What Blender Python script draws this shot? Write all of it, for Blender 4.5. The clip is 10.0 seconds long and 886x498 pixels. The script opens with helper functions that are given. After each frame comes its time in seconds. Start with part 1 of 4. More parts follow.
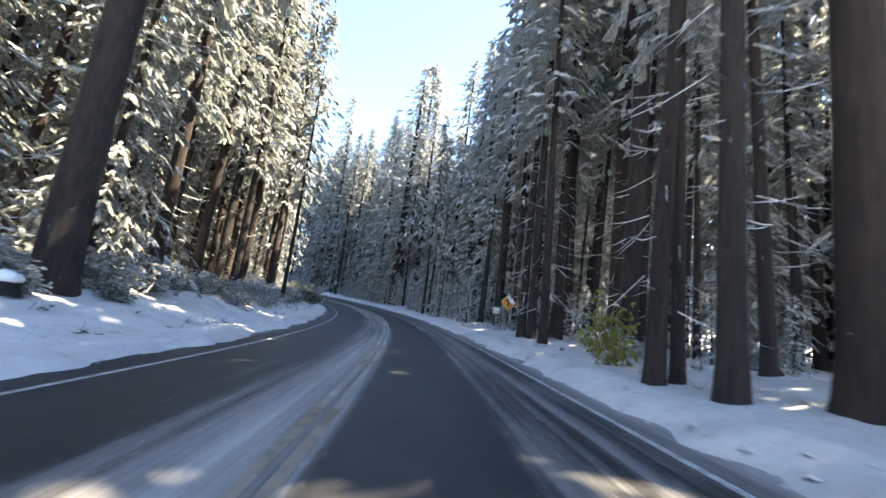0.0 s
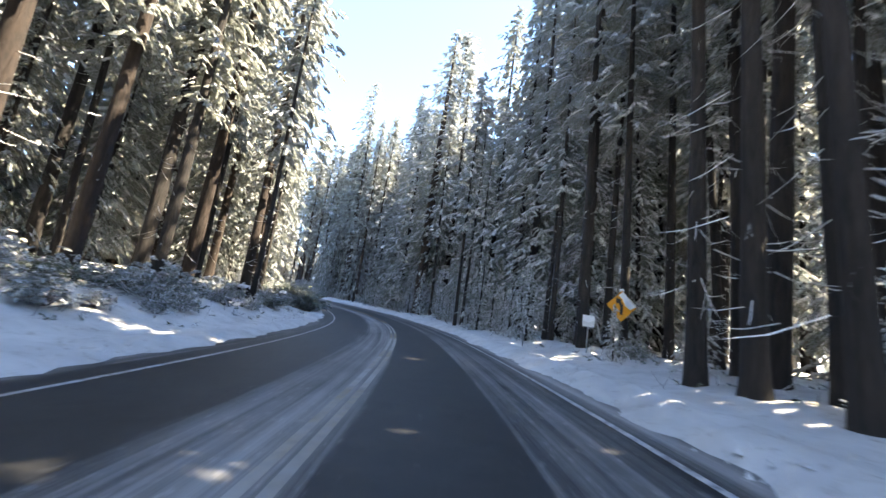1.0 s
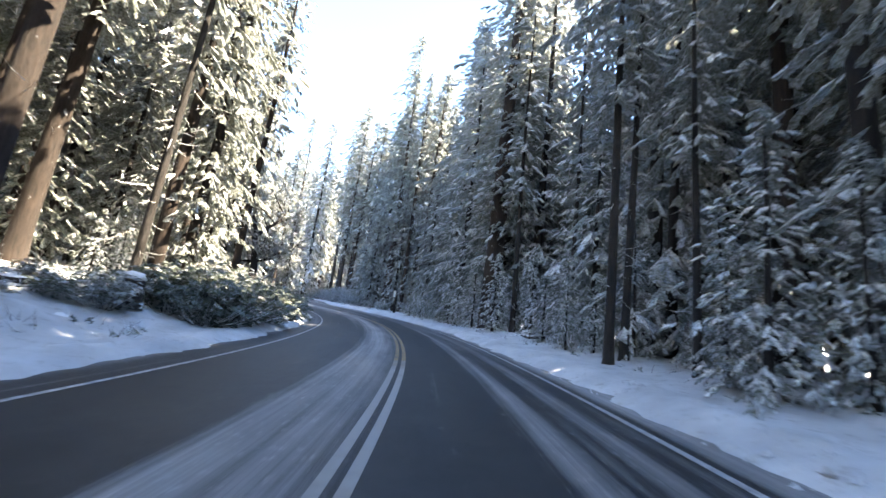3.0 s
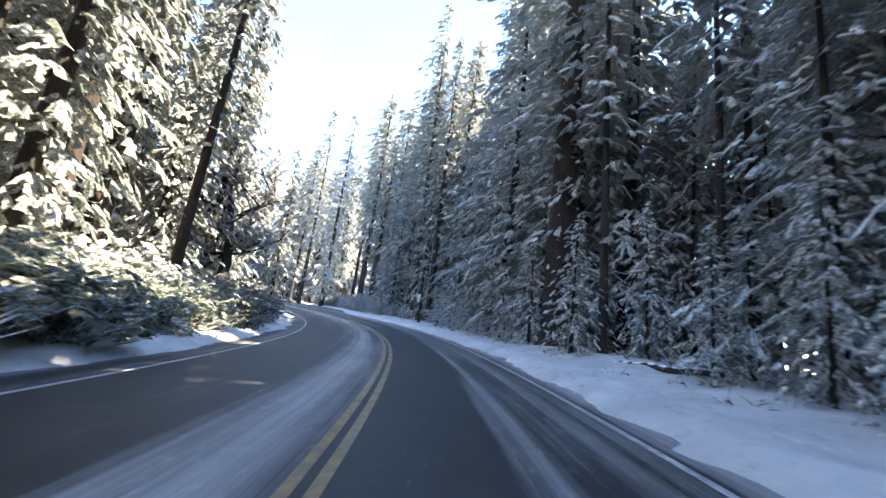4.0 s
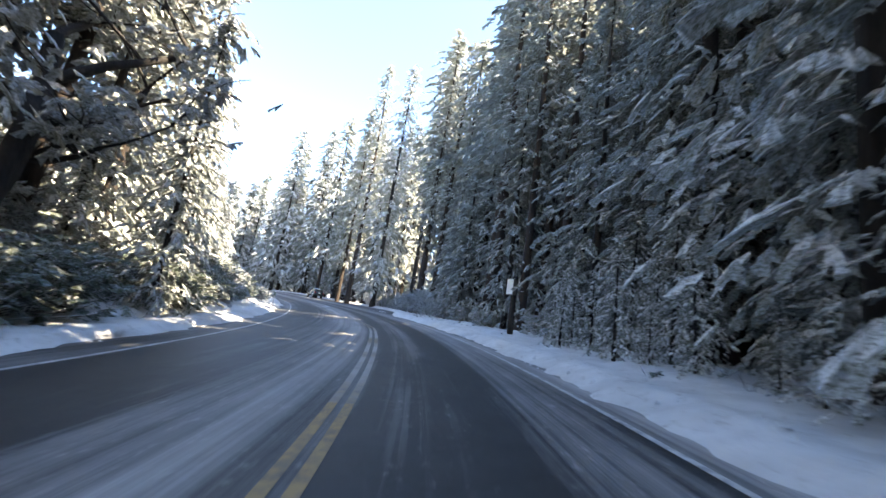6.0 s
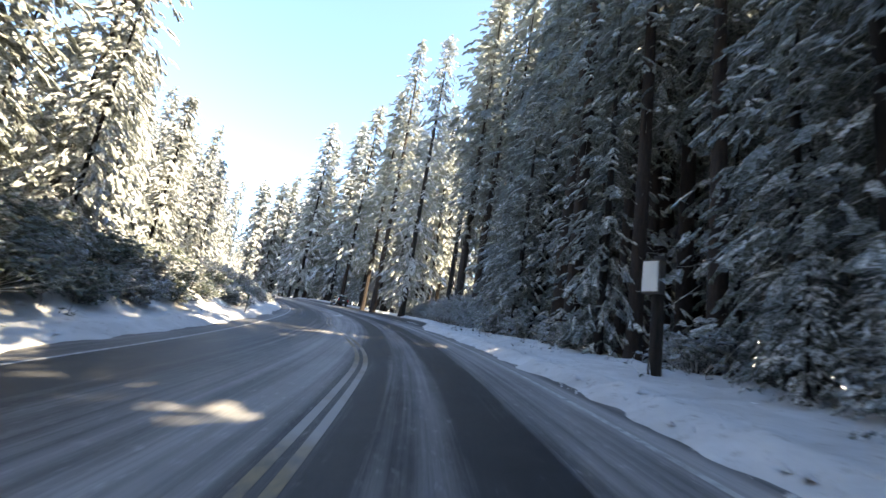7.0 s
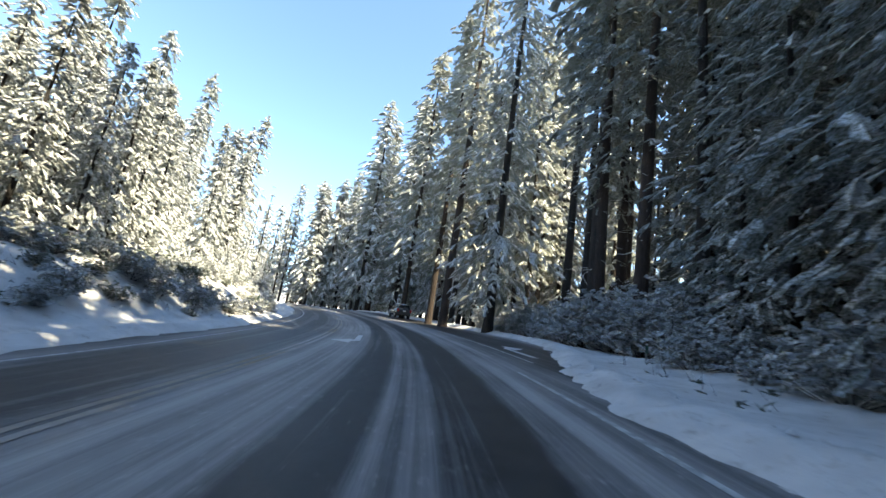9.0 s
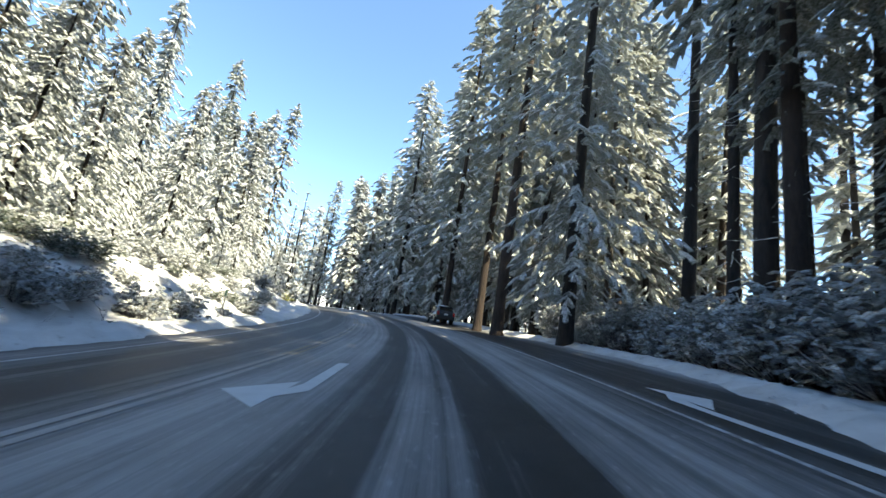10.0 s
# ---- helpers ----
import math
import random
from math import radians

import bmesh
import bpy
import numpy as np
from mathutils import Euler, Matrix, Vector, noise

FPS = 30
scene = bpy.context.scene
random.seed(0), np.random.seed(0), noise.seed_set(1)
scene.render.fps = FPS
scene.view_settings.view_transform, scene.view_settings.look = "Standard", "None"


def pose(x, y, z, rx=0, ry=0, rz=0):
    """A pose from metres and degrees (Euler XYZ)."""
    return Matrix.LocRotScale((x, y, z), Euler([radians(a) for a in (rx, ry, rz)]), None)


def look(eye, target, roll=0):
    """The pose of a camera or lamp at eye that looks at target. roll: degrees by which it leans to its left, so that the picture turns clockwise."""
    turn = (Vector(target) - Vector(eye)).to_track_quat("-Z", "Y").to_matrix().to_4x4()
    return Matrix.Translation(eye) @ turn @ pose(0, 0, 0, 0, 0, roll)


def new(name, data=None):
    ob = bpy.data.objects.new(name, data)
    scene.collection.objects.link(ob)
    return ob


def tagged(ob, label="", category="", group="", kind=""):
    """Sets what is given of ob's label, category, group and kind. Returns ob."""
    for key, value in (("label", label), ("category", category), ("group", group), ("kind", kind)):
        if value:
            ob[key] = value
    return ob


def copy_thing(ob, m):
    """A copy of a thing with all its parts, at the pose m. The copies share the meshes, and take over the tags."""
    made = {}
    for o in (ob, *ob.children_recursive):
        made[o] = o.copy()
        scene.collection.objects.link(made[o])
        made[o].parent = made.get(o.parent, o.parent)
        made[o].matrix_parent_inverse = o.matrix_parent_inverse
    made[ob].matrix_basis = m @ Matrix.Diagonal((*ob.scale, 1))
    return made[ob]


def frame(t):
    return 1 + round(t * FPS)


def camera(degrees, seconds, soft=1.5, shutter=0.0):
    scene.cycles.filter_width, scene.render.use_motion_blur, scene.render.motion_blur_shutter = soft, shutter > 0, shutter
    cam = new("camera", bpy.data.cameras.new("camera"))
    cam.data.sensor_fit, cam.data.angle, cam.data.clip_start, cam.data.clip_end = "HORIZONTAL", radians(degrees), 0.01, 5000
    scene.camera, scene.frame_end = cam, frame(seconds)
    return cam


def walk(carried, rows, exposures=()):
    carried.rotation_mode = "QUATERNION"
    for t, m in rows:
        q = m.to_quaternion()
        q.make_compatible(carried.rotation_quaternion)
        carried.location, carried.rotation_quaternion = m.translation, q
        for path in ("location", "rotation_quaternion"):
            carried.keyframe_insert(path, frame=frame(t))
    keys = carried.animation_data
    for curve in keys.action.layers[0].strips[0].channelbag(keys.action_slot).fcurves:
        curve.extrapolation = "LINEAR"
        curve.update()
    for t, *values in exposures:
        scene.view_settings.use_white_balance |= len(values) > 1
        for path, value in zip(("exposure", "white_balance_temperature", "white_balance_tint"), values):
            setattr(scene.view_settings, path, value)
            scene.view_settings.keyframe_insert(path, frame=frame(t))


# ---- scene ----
cam = camera(91.6, 10.0, 1.5, 0.2)
# seconds, place of the lens in metres, yaw to the left, pitch up, lean to the left
ROWS = [
    (0.0, 0.0, 0.0, 1.223, 0.01, 10.23, 7.22),
    (0.5, -0.178, 6.74, 1.407, 2.03, 10.63, 7.47),
    (1.0, -0.553, 13.397, 1.6, 4.18, 11.11, 7.69),
    (1.5, -1.101, 19.899, 1.816, 6.45, 11.37, 7.94),
    (2.0, -1.903, 26.152, 2.059, 8.62, 11.5, 8.3),
    (2.5, -2.851, 31.999, 2.304, 10.54, 11.53, 8.05),
    (4.0, -6.539, 49.815, 3.177, 17.4, 12.56, 7.49),
    (4.5, -8.29, 55.14, 3.472, 19.76, 12.28, 8.3),
    (5.0, -10.117, 60.247, 3.757, 22.31, 11.66, 7.86),
    (6.5, -17.751, 75.726, 4.769, 29.63, 12.11, 9.16),
    (7.0, -20.776, 80.677, 5.147, 32.22, 12.3, 9.27),
    (7.5, -23.969, 85.399, 5.515, 34.86, 12.15, 9.8),
    (8.0, -27.265, 89.938, 5.859, 37.44, 11.85, 9.3),
    (8.5, -30.701, 94.367, 6.186, 40.01, 11.9, 8.74),
    (9.0, -34.324, 98.547, 6.498, 42.9, 12.21, 8.37),
    (9.5, -38.053, 102.354, 6.795, 45.78, 12.03, 8.85),
    (10.0, -41.879, 106.028, 7.086, 48.81, 11.88, 8.73),
]
EXPOSURES = [(0.0, 2.88, 7200, 8), (2.5, 3.39, 7150, 8), (4.5, 3.32, 7000, 8), (6.5, 2.95, 7600, 7), (7.5, 2.5, 7700, 6), (8.5, 2.31, 7600, 3), (10.0, 1.93, 7050, -1)]
walk(cam, [(t, pose(x, y, z, 0, 0, yaw) @ pose(0, 0, 0, 90 + pitch) @ pose(0, 0, 0, 0, 0, lean)) for t, x, y, z, yaw, pitch, lean in ROWS], EXPOSURES)

# ---- light ----
SUN_ELEVATION, SUN_AZIMUTH = radians(52), radians(79)
world = bpy.data.worlds.new("sky")
scene.world = world
world.use_nodes = True
sky = world.node_tree.nodes.new("ShaderNodeTexSky")
sky.sky_type, sky.sun_disc, sky.sun_elevation, sky.sun_rotation = "NISHITA", False, SUN_ELEVATION, SUN_AZIMUTH
sky.altitude, sky.air_density, sky.dust_density, sky.ozone_density = 3000, 1.0, 0.0, 4.0
background = world.node_tree.nodes["Background"]
background.inputs["Strength"].default_value = 0.15
world.node_tree.links.new(sky.outputs[0], background.inputs["Color"])
sun = new("sun", bpy.data.lights.new("sun", "SUN"))
sun.data.energy, sun.data.angle, sun.data.color = 5.0, radians(0.53), (1.0, 0.9, 0.74)
sun_way = Vector((math.sin(SUN_AZIMUTH) * math.cos(SUN_ELEVATION), math.cos(SUN_AZIMUTH) * math.cos(SUN_ELEVATION), math.sin(SUN_ELEVATION)))
sun.matrix_world = look((0, 0, 80), Vector((0, 0, 80)) - sun_way)


# ---- materials ----
class Nodes:
    """A small writer of node trees for one material."""

    def __init__(self, name, rough=0.8, metal=0.0):
        self.material = bpy.data.materials.new(name)
        self.material.use_nodes = True
        self.tree = self.material.node_tree
        self.shader = self.tree.nodes["Principled BSDF"]
        self.shader.inputs["Roughness"].default_value = rough
        self.shader.inputs["Metallic"].default_value = metal

    def add(self, kind, **values):
        node = self.tree.nodes.new(kind)
        for key, value in values.items():
            if key in node.inputs:
                node.inputs[key].default_value = value
        return node

    def join(self, out, into):
        self.tree.links.new(out, into)

    def coords(self, kind="Object", scale=(1, 1, 1)):
        source = self.add("ShaderNodeTexCoord")
        mapping = self.add("ShaderNodeMapping")
        mapping.inputs["Scale"].default_value = scale
        self.join(source.outputs[kind], mapping.inputs["Vector"])
        return mapping.outputs["Vector"]

    def position(self, scale=(1, 1, 1)):
        source = self.add("ShaderNodeNewGeometry")
        mapping = self.add("ShaderNodeMapping")
        mapping.inputs["Scale"].default_value = scale
        self.join(source.outputs["Position"], mapping.inputs["Vector"])
        return mapping.outputs["Vector"]

    def noise(self, vector, scale, detail=4.0, rough=0.6):
        node = self.add("ShaderNodeTexNoise", Scale=scale, Detail=detail, Roughness=rough)
        self.join(vector, node.inputs["Vector"])
        return node.outputs["Fac"]

    def ramp(self, value, stops):
        node = self.add("ShaderNodeValToRGB")
        elements = node.color_ramp.elements
        while len(elements) < len(stops):
            elements.new(0.5)
        for element, (place, colour) in zip(elements, stops):
            element.position = place
            element.color = (*colour, 1) if isinstance(colour, tuple) else (colour, colour, colour, 1)
        self.join(value, node.inputs["Fac"])
        return node.outputs["Color"]

    def math(self, kind, a, b):
        node = self.add("ShaderNodeMath")
        node.operation = kind
        for n, v in enumerate((a, b)):
            if isinstance(v, (int, float)):
                node.inputs[n].default_value = v
            else:
                self.join(v, node.inputs[n])
        return node.outputs[0]

    def mix(self, fac, a, b):
        node = self.add("ShaderNodeMixRGB")
        for n, v in enumerate((fac, a, b)):
            if isinstance(v, (int, float)):
                node.inputs[n].default_value = v
            elif isinstance(v, tuple):
                node.inputs[n].default_value = (*v, 1)
            else:
                self.join(v, node.inputs[n])
        return node.outputs[0]

    def colour(self, value):
        if isinstance(value, tuple):
            self.shader.inputs["Base Color"].default_value = (*value, 1)
        else:
            self.join(value, self.shader.inputs["Base Color"])
        return self

    def bump(self, value, strength, distance):
        node = self.add("ShaderNodeBump", Strength=strength, Distance=distance)
        self.join(value, node.inputs["Height"])
        self.join(node.outputs[0], self.shader.inputs["Normal"])
        return self


def snow_material(name, dirt=0.0, low=(0.77, 0.775, 0.785), high=(0.89, 0.89, 0.89)):
    m = Nodes(name, 0.75)
    p = m.position()
    big, fine = m.noise(p, 0.8, 5), m.noise(p, 14, 6, 0.7)
    base = m.ramp(big, [(0.3, low), (0.65, high)])
    if dirt:
        specks = m.ramp(m.noise(p, 3.5, 8, 0.75), [(0.55, 0.0), (0.66, 1.0)])
        base = m.mix(m.math("MULTIPLY", specks, dirt), base, (0.22, 0.19, 0.15))
    m.colour(base)
    m.shader.inputs["Subsurface Weight"].default_value = 0.0
    m.bump(m.math("ADD", fine, m.math("MULTIPLY", big, 3.0)), 0.6, 0.05)
    return m.material


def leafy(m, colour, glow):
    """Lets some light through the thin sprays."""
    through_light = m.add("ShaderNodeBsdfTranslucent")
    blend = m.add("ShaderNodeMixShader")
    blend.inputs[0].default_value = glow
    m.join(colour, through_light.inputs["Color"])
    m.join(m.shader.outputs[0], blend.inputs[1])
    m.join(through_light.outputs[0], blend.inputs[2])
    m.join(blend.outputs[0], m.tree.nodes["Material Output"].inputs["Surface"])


def spray_colour(m, dark, light):
    p = m.position()
    island = m.add("ShaderNodeNewGeometry").outputs["Random Per Island"]
    green = m.mix(m.noise(p, 2.0, 4), dark, light)
    return m.mix(m.math("MULTIPLY", island, 0.4), green, (0.12, 0.105, 0.04)), p


def needle_material(name, dark, light, frost):
    m = Nodes(name, 0.65)
    green, p = spray_colour(m, dark, light)
    rime = m.ramp(m.noise(p, 13.0, 7, 0.8), [(0.56 - frost * 0.3, 0.0), (0.73 - frost * 0.2, 0.8)])
    colour = m.mix(rime, green, (0.7, 0.73, 0.77))
    m.colour(colour)
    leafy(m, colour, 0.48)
    return m.material


def laden_material(name, dark, light, bare):
    """Snow lying on sprays, with needles poking through."""
    m = Nodes(name, 0.75)
    green, p = spray_colour(m, dark, light)
    poke = m.ramp(m.noise(p, 11.0, 7, 0.85), [(0.40 + bare * 0.3, 1.0), (0.52 + bare * 0.3, 0.0)])
    colour = m.mix(poke, (0.86, 0.88, 0.9), green)
    m.colour(colour)
    m.bump(m.noise(p, 12.0, 5), 0.5, 0.04)
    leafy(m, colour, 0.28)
    return m.material


def bark_material(name, dark, light, warm):
    m = Nodes(name, 0.92)
    p = m.coords("Object", (1, 1, 0.16))
    ridges = m.noise(p, 9.0, 8, 0.7)
    plates = m.noise(m.coords("Object", (1, 1, 0.35)), 3.0, 5)
    base = m.ramp(ridges, [(0.36, dark), (0.66, light)])
    base = m.mix(m.ramp(plates, [(0.5, 0.0), (0.7, 0.6)]), base, warm)
    crust = m.ramp(m.noise(m.position((1, 1, 0.5)), 2.6, 7, 0.72), [(0.66, 0.0), (0.72, 0.8)])
    m.colour(m.mix(crust, base, (0.72, 0.74, 0.78)))
    m.bump(ridges, 1.0, 0.1)
    return m.material


def plain_material(name, colour, rough=0.6, metal=0.0, wear=0.2, scale=8.0):
    m = Nodes(name, rough, metal)
    p = m.coords("Object")
    worn = tuple(c * (1 - wear) for c in colour)
    m.colour(m.mix(m.noise(p, scale, 5), worn, colour))
    m.bump(m.noise(p, scale * 6, 4), 0.15, 0.01)
    return m.material


SNOW = snow_material("snow")
SNOW_GROUND = snow_material("ground_snow", 0.6)
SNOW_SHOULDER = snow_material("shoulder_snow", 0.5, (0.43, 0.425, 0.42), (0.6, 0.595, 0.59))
NEEDLES = needle_material("fir_needles", (0.034, 0.045, 0.024), (0.105, 0.115, 0.05), 0.55)
NEEDLES_PINE = needle_material("pine_needles", (0.045, 0.055, 0.02), (0.145, 0.14, 0.045), 0.5)
# Darker, less frosted copy of the needles: forest shade put into the colour.
NEEDLES_SHADE_TONED = needle_material("shade_toned_needles", (0.018, 0.03, 0.018), (0.065, 0.08, 0.042), 0.42)
SHRUB_LEAVES = needle_material("shrub_leaves", (0.04, 0.055, 0.045), (0.1, 0.11, 0.08), 0.7)
THICKET_LEAVES = needle_material("evergreen_shrub_leaves", (0.02, 0.04, 0.022), (0.06, 0.085, 0.045), 0.3)
OAK_LEAVES = needle_material("oak_leaves", (0.045, 0.05, 0.03), (0.11, 0.11, 0.06), 0.62)
BRIGHT_LEAVES = needle_material("yellow_green_leaves", (0.14, 0.17, 0.025), (0.36, 0.34, 0.04), 0.0)
LADEN = laden_material("snow_on_fir_sprays", (0.03, 0.045, 0.028), (0.07, 0.085, 0.045), 0.0)
LADEN_PINE = laden_material("snow_on_pine_sprays", (0.035, 0.048, 0.02), (0.10, 0.105, 0.04), 0.12)
LADEN_SHRUB = laden_material("frost_on_shrub_twigs", (0.06, 0.065, 0.05), (0.12, 0.115, 0.085), 0.2)
BARK = bark_material("fir_bark", (0.008, 0.0065, 0.006), (0.034, 0.027, 0.024), (0.04, 0.029, 0.023))
BARK_RED = bark_material("cedar_bark", (0.014, 0.009, 0.007), (0.042, 0.027, 0.02), (0.05, 0.032, 0.023))


def paint_material(name, colour, bare=0.0):
    m = Nodes(name, 0.7)
    p = m.position()
    worn = m.ramp(m.noise(p, 5.0, 8, 0.75), [(0.36, 0.15), (0.58, 0.9)])
    base = m.mix(worn, (0.05, 0.05, 0.055), colour)
    slush = m.ramp(m.noise(p, 0.22, 6, 0.65), [(0.46 + bare, 0.08), (0.62 + bare, 0.85)])
    m.colour(m.mix(slush, base, (0.32, 0.31, 0.305)))
    m.bump(m.noise(p, 40, 3), 0.2, 0.01)
    return m.material


YELLOW_PAINT = paint_material("yellow_road_paint", (0.34, 0.205, 0.055), 0.06)
FADED_YELLOW = paint_material("faded_yellow_road_paint", (0.23, 0.165, 0.075), -0.05)
WHITE_PAINT = paint_material("white_road_paint", (0.55, 0.55, 0.54))


def asphalt_material():
    m = Nodes("wet_asphalt_with_slush", 0.6)
    m.shader.inputs["Specular IOR Level"].default_value = 0.22
    uv = m.add("ShaderNodeTexCoord").outputs["UV"]
    split = m.add("ShaderNodeSeparateXYZ")
    m.join(uv, split.inputs[0])
    lat = split.outputs["X"]

    def stretched(across, along):
        mapping = m.add("ShaderNodeMapping")
        mapping.inputs["Scale"].default_value = (across, along, 1)
        m.join(uv, mapping.inputs["Vector"])
        return mapping.outputs["Vector"]

    p = m.position()
    grain = m.noise(p, 60, 4, 0.7)
    streak = m.math("ADD", m.math("MULTIPLY", m.noise(stretched(1.7, 0.03), 1.0, 5, 0.6), 0.6), m.math("MULTIPLY", m.noise(stretched(6.5, 0.05), 1.0, 5, 0.65), 0.42))
    patch = m.noise(stretched(1.0, 0.25), 0.8, 6, 0.7)
    tar = m.mix(grain, (0.010, 0.010, 0.011), (0.027, 0.027, 0.028))
    tar = m.mix(m.ramp(patch, [(0.4, 0.0), (0.75, 0.45)]), tar, (0.046, 0.045, 0.045))
    # Slush lies between the wheel tracks: bands across the road, from the left edge to the right.
    place = m.math("DIVIDE", m.math("ADD", lat, 10.0), 20.0)
    further = m.add("ShaderNodeMapRange")
    m.join(split.outputs["Y"], further.inputs[0])
    for n, v in ((1, 62.0), (2, 100.0), (3, 0.0), (4, 1.0)):
        further.inputs[n].default_value = v
    bands = m.mix(further.outputs[0], m.ramp(place, SLUSH_NEAR), m.ramp(place, SLUSH_FAR))
    amount = m.math("ADD", m.math("ADD", m.math("MULTIPLY", bands, 0.74), m.math("MULTIPLY", further.outputs[0], 0.10)), m.math("MULTIPLY", m.math("SUBTRACT", streak, 0.53), 1.8))
    amount = m.math("ADD", amount, m.math("MULTIPLY", m.math("SUBTRACT", patch, 0.5), 0.55))
    specks = m.ramp(m.noise(stretched(9.0, 4.0), 1.0, 6, 0.75), [(0.56, 0.0), (0.72, 1.0)])
    amount = m.math("ADD", amount, m.math("MULTIPLY", specks, 0.3))
    blotch = m.ramp(m.noise(p, 1.7, 7, 0.75), [(0.35, 0.0), (0.7, 1.0)])
    tar = m.mix(m.math("MULTIPLY", blotch, 0.4), tar, (0.062, 0.06, 0.059))
    cover = m.ramp(amount, [(0.22, 0.0), (0.5, 0.45), (0.84, 1.0)])
    m.colour(m.mix(m.math("MULTIPLY", cover, 0.86), tar, (0.40, 0.385, 0.378)))
    m.join(m.ramp(cover, [(0.0, 0.55), (1.0, 0.85)]), m.shader.inputs["Roughness"])
    m.bump(m.math("ADD", grain, m.math("MULTIPLY", cover, 2.0)), 0.35, 0.012)
    return m.material


def slush_profile(*steps):
    """Metres right of the driven line and how much slush lies there."""
    return [((lat + 10) / 20, much) for lat, much in steps]


SLUSH_NEAR = slush_profile((-10, 0.8), (-6.2, 0.75), (-5.35, 0.5), (-4.7, 0.1), (-3.2, 0.1), (-2.5, 0.12), (-2.1, 0.5), (-1.7, 0.8), (-1.1, 0.75), (-0.7, 0.6), (-0.55, 0.06), (0, 0.1), (0.2, 0.25), (0.4, 0.08),
                           (0.95, 0.1), (1.25, 0.6), (1.7, 0.55), (1.9, 0.4), (2.1, 0.65), (2.4, 0.42), (2.85, 0.5), (3.15, 0.9), (10, 1.0))
SLUSH_FAR = slush_profile((-10, 0.8), (-6.5, 0.45), (-5.2, 0.18), (-4.2, 0.15), (-3.4, 0.5), (-2.4, 0.78), (-1.5, 0.88), (-1.15, 0.4), (-1.0, 0.05), (-0.45, 0.08), (-0.25, 0.62), (0.1, 0.5), (0.4, 0.62), (0.6, 0.06),
                          (1.3, 0.05), (1.5, 0.6), (2.2, 0.78), (3.2, 0.72), (3.8, 0.5), (4.3, 0.2), (5.5, 0.1), (6.6, 0.18), (7.4, 0.7), (8.2, 1.0), (10, 1.0))
ASPHALT = asphalt_material()

# ---- the road's line ----
STEP, S_FIRST, S_LAST = 0.5, -60.0, 330.0
LINE_S = np.arange(S_FIRST, S_LAST + STEP / 2, STEP)


def bearing(s):
    """The road's heading, to the left of +y, in radians."""
    c = np.clip(s, 0.0, 112.0)
    rate = 0.00114 + 2 * 9.763e-5 * 112 - 3 * 4.344e-7 * 112**2
    value = 0.0369 + 0.001139 * c + 9.763e-5 * c**2 - 4.344e-7 * c**3
    return value + 0.00114 * np.minimum(s, 0.0) + rate * np.clip(s - 112.0, 0.0, 140.0)


def rise(s):
    c = np.clip(s, 0.0, 118.0)
    return 0.03396 + 0.019094 * c + 4.6398e-4 * c**2 - 1.721e-6 * c**3 + 0.019 * np.minimum(s, 0.0) + 0.056 * np.clip(s - 118.0, 0.0, 60.0) + 0.02 * np.maximum(s - 178.0, 0.0)


_turns = bearing(LINE_S)
_zero = int(round(-S_FIRST / STEP))
_mid = (_turns[1:] + _turns[:-1]) / 2
LINE_X = np.concatenate([[0.0], np.cumsum(-np.sin(_mid) * STEP)])
LINE_Y = np.concatenate([[0.0], np.cumsum(np.cos(_mid) * STEP)])
LINE_X, LINE_Y = LINE_X - LINE_X[_zero], LINE_Y - LINE_Y[_zero]
LINE_Z = rise(LINE_S)


def ease(x, a, b):
    u = np.clip((np.asarray(x, float) - a) / (b - a), 0, 1)
    return u * u * (3 - 2 * u)


def bank(s):
    """How far the road tips down towards the inside of the bend."""
    return 0.048 + 0.020 * ease(s, 0.0, 112.0)


def on_line(s, lat):
    """World x, y and the road plane's height at s metres along and lat metres to the right of the driven line."""
    x, y, z, b = np.interp(s, LINE_S, LINE_X), np.interp(s, LINE_S, LINE_Y), np.interp(s, LINE_S, LINE_Z), np.interp(s, LINE_S, _turns)
    return x + lat * np.cos(b), y + lat * np.sin(b), z + bank(s) * np.clip(lat, -9.0, 9.0)


def nearest(x, y):
    """s and lat of world places (arrays)."""
    x, y = np.atleast_1d(np.asarray(x, float)), np.atleast_1d(np.asarray(y, float))
    best, far = np.zeros(len(x), int), np.full(len(x), 1e18)
    for k in range(0, len(LINE_S), 4):
        d = (x - LINE_X[k]) ** 2 + (y - LINE_Y[k]) ** 2
        closer = d < far
        best[closer], far[closer] = k, d[closer]
    dx, dy, b = x - LINE_X[best], y - LINE_Y[best], _turns[best]
    along, lat = -dx * np.sin(b) + dy * np.cos(b), dx * np.cos(b) + dy * np.sin(b)
    return LINE_S[best] + np.clip(along, -4, 4), np.where(np.abs(lat) < np.sqrt(far) - 3, np.sign(lat + 1e-9) * np.sqrt(far), lat)


def left_edge(s):
    return -5.1 - 0.65 * ease(s, 5, 35) - 1.35 * ease(s, 64, 116)


def right_edge(s):
    return 3.35 + 0.0 * np.asarray(s, float) + 5.2 * ease(s, 112, 135)


def wave(x, y, size, seed):
    """Smooth made-up relief between -1 and 1 (arrays)."""
    rng = np.random.default_rng(seed)
    out = np.zeros_like(np.asarray(x, float))
    for k in range(6):
        a, f, ph = rng.uniform(0, 6.283), (1.0 + 0.55 * k) / size, rng.uniform(0, 6.283)
        out += np.sin(6.283 * f * (x * np.cos(a) + y * np.sin(a)) + ph + 1.3 * np.sin(6.283 * 0.43 * f * (y * np.cos(a) - x * np.sin(a)))) / (1 + 0.5 * k)
    return out / 2.6


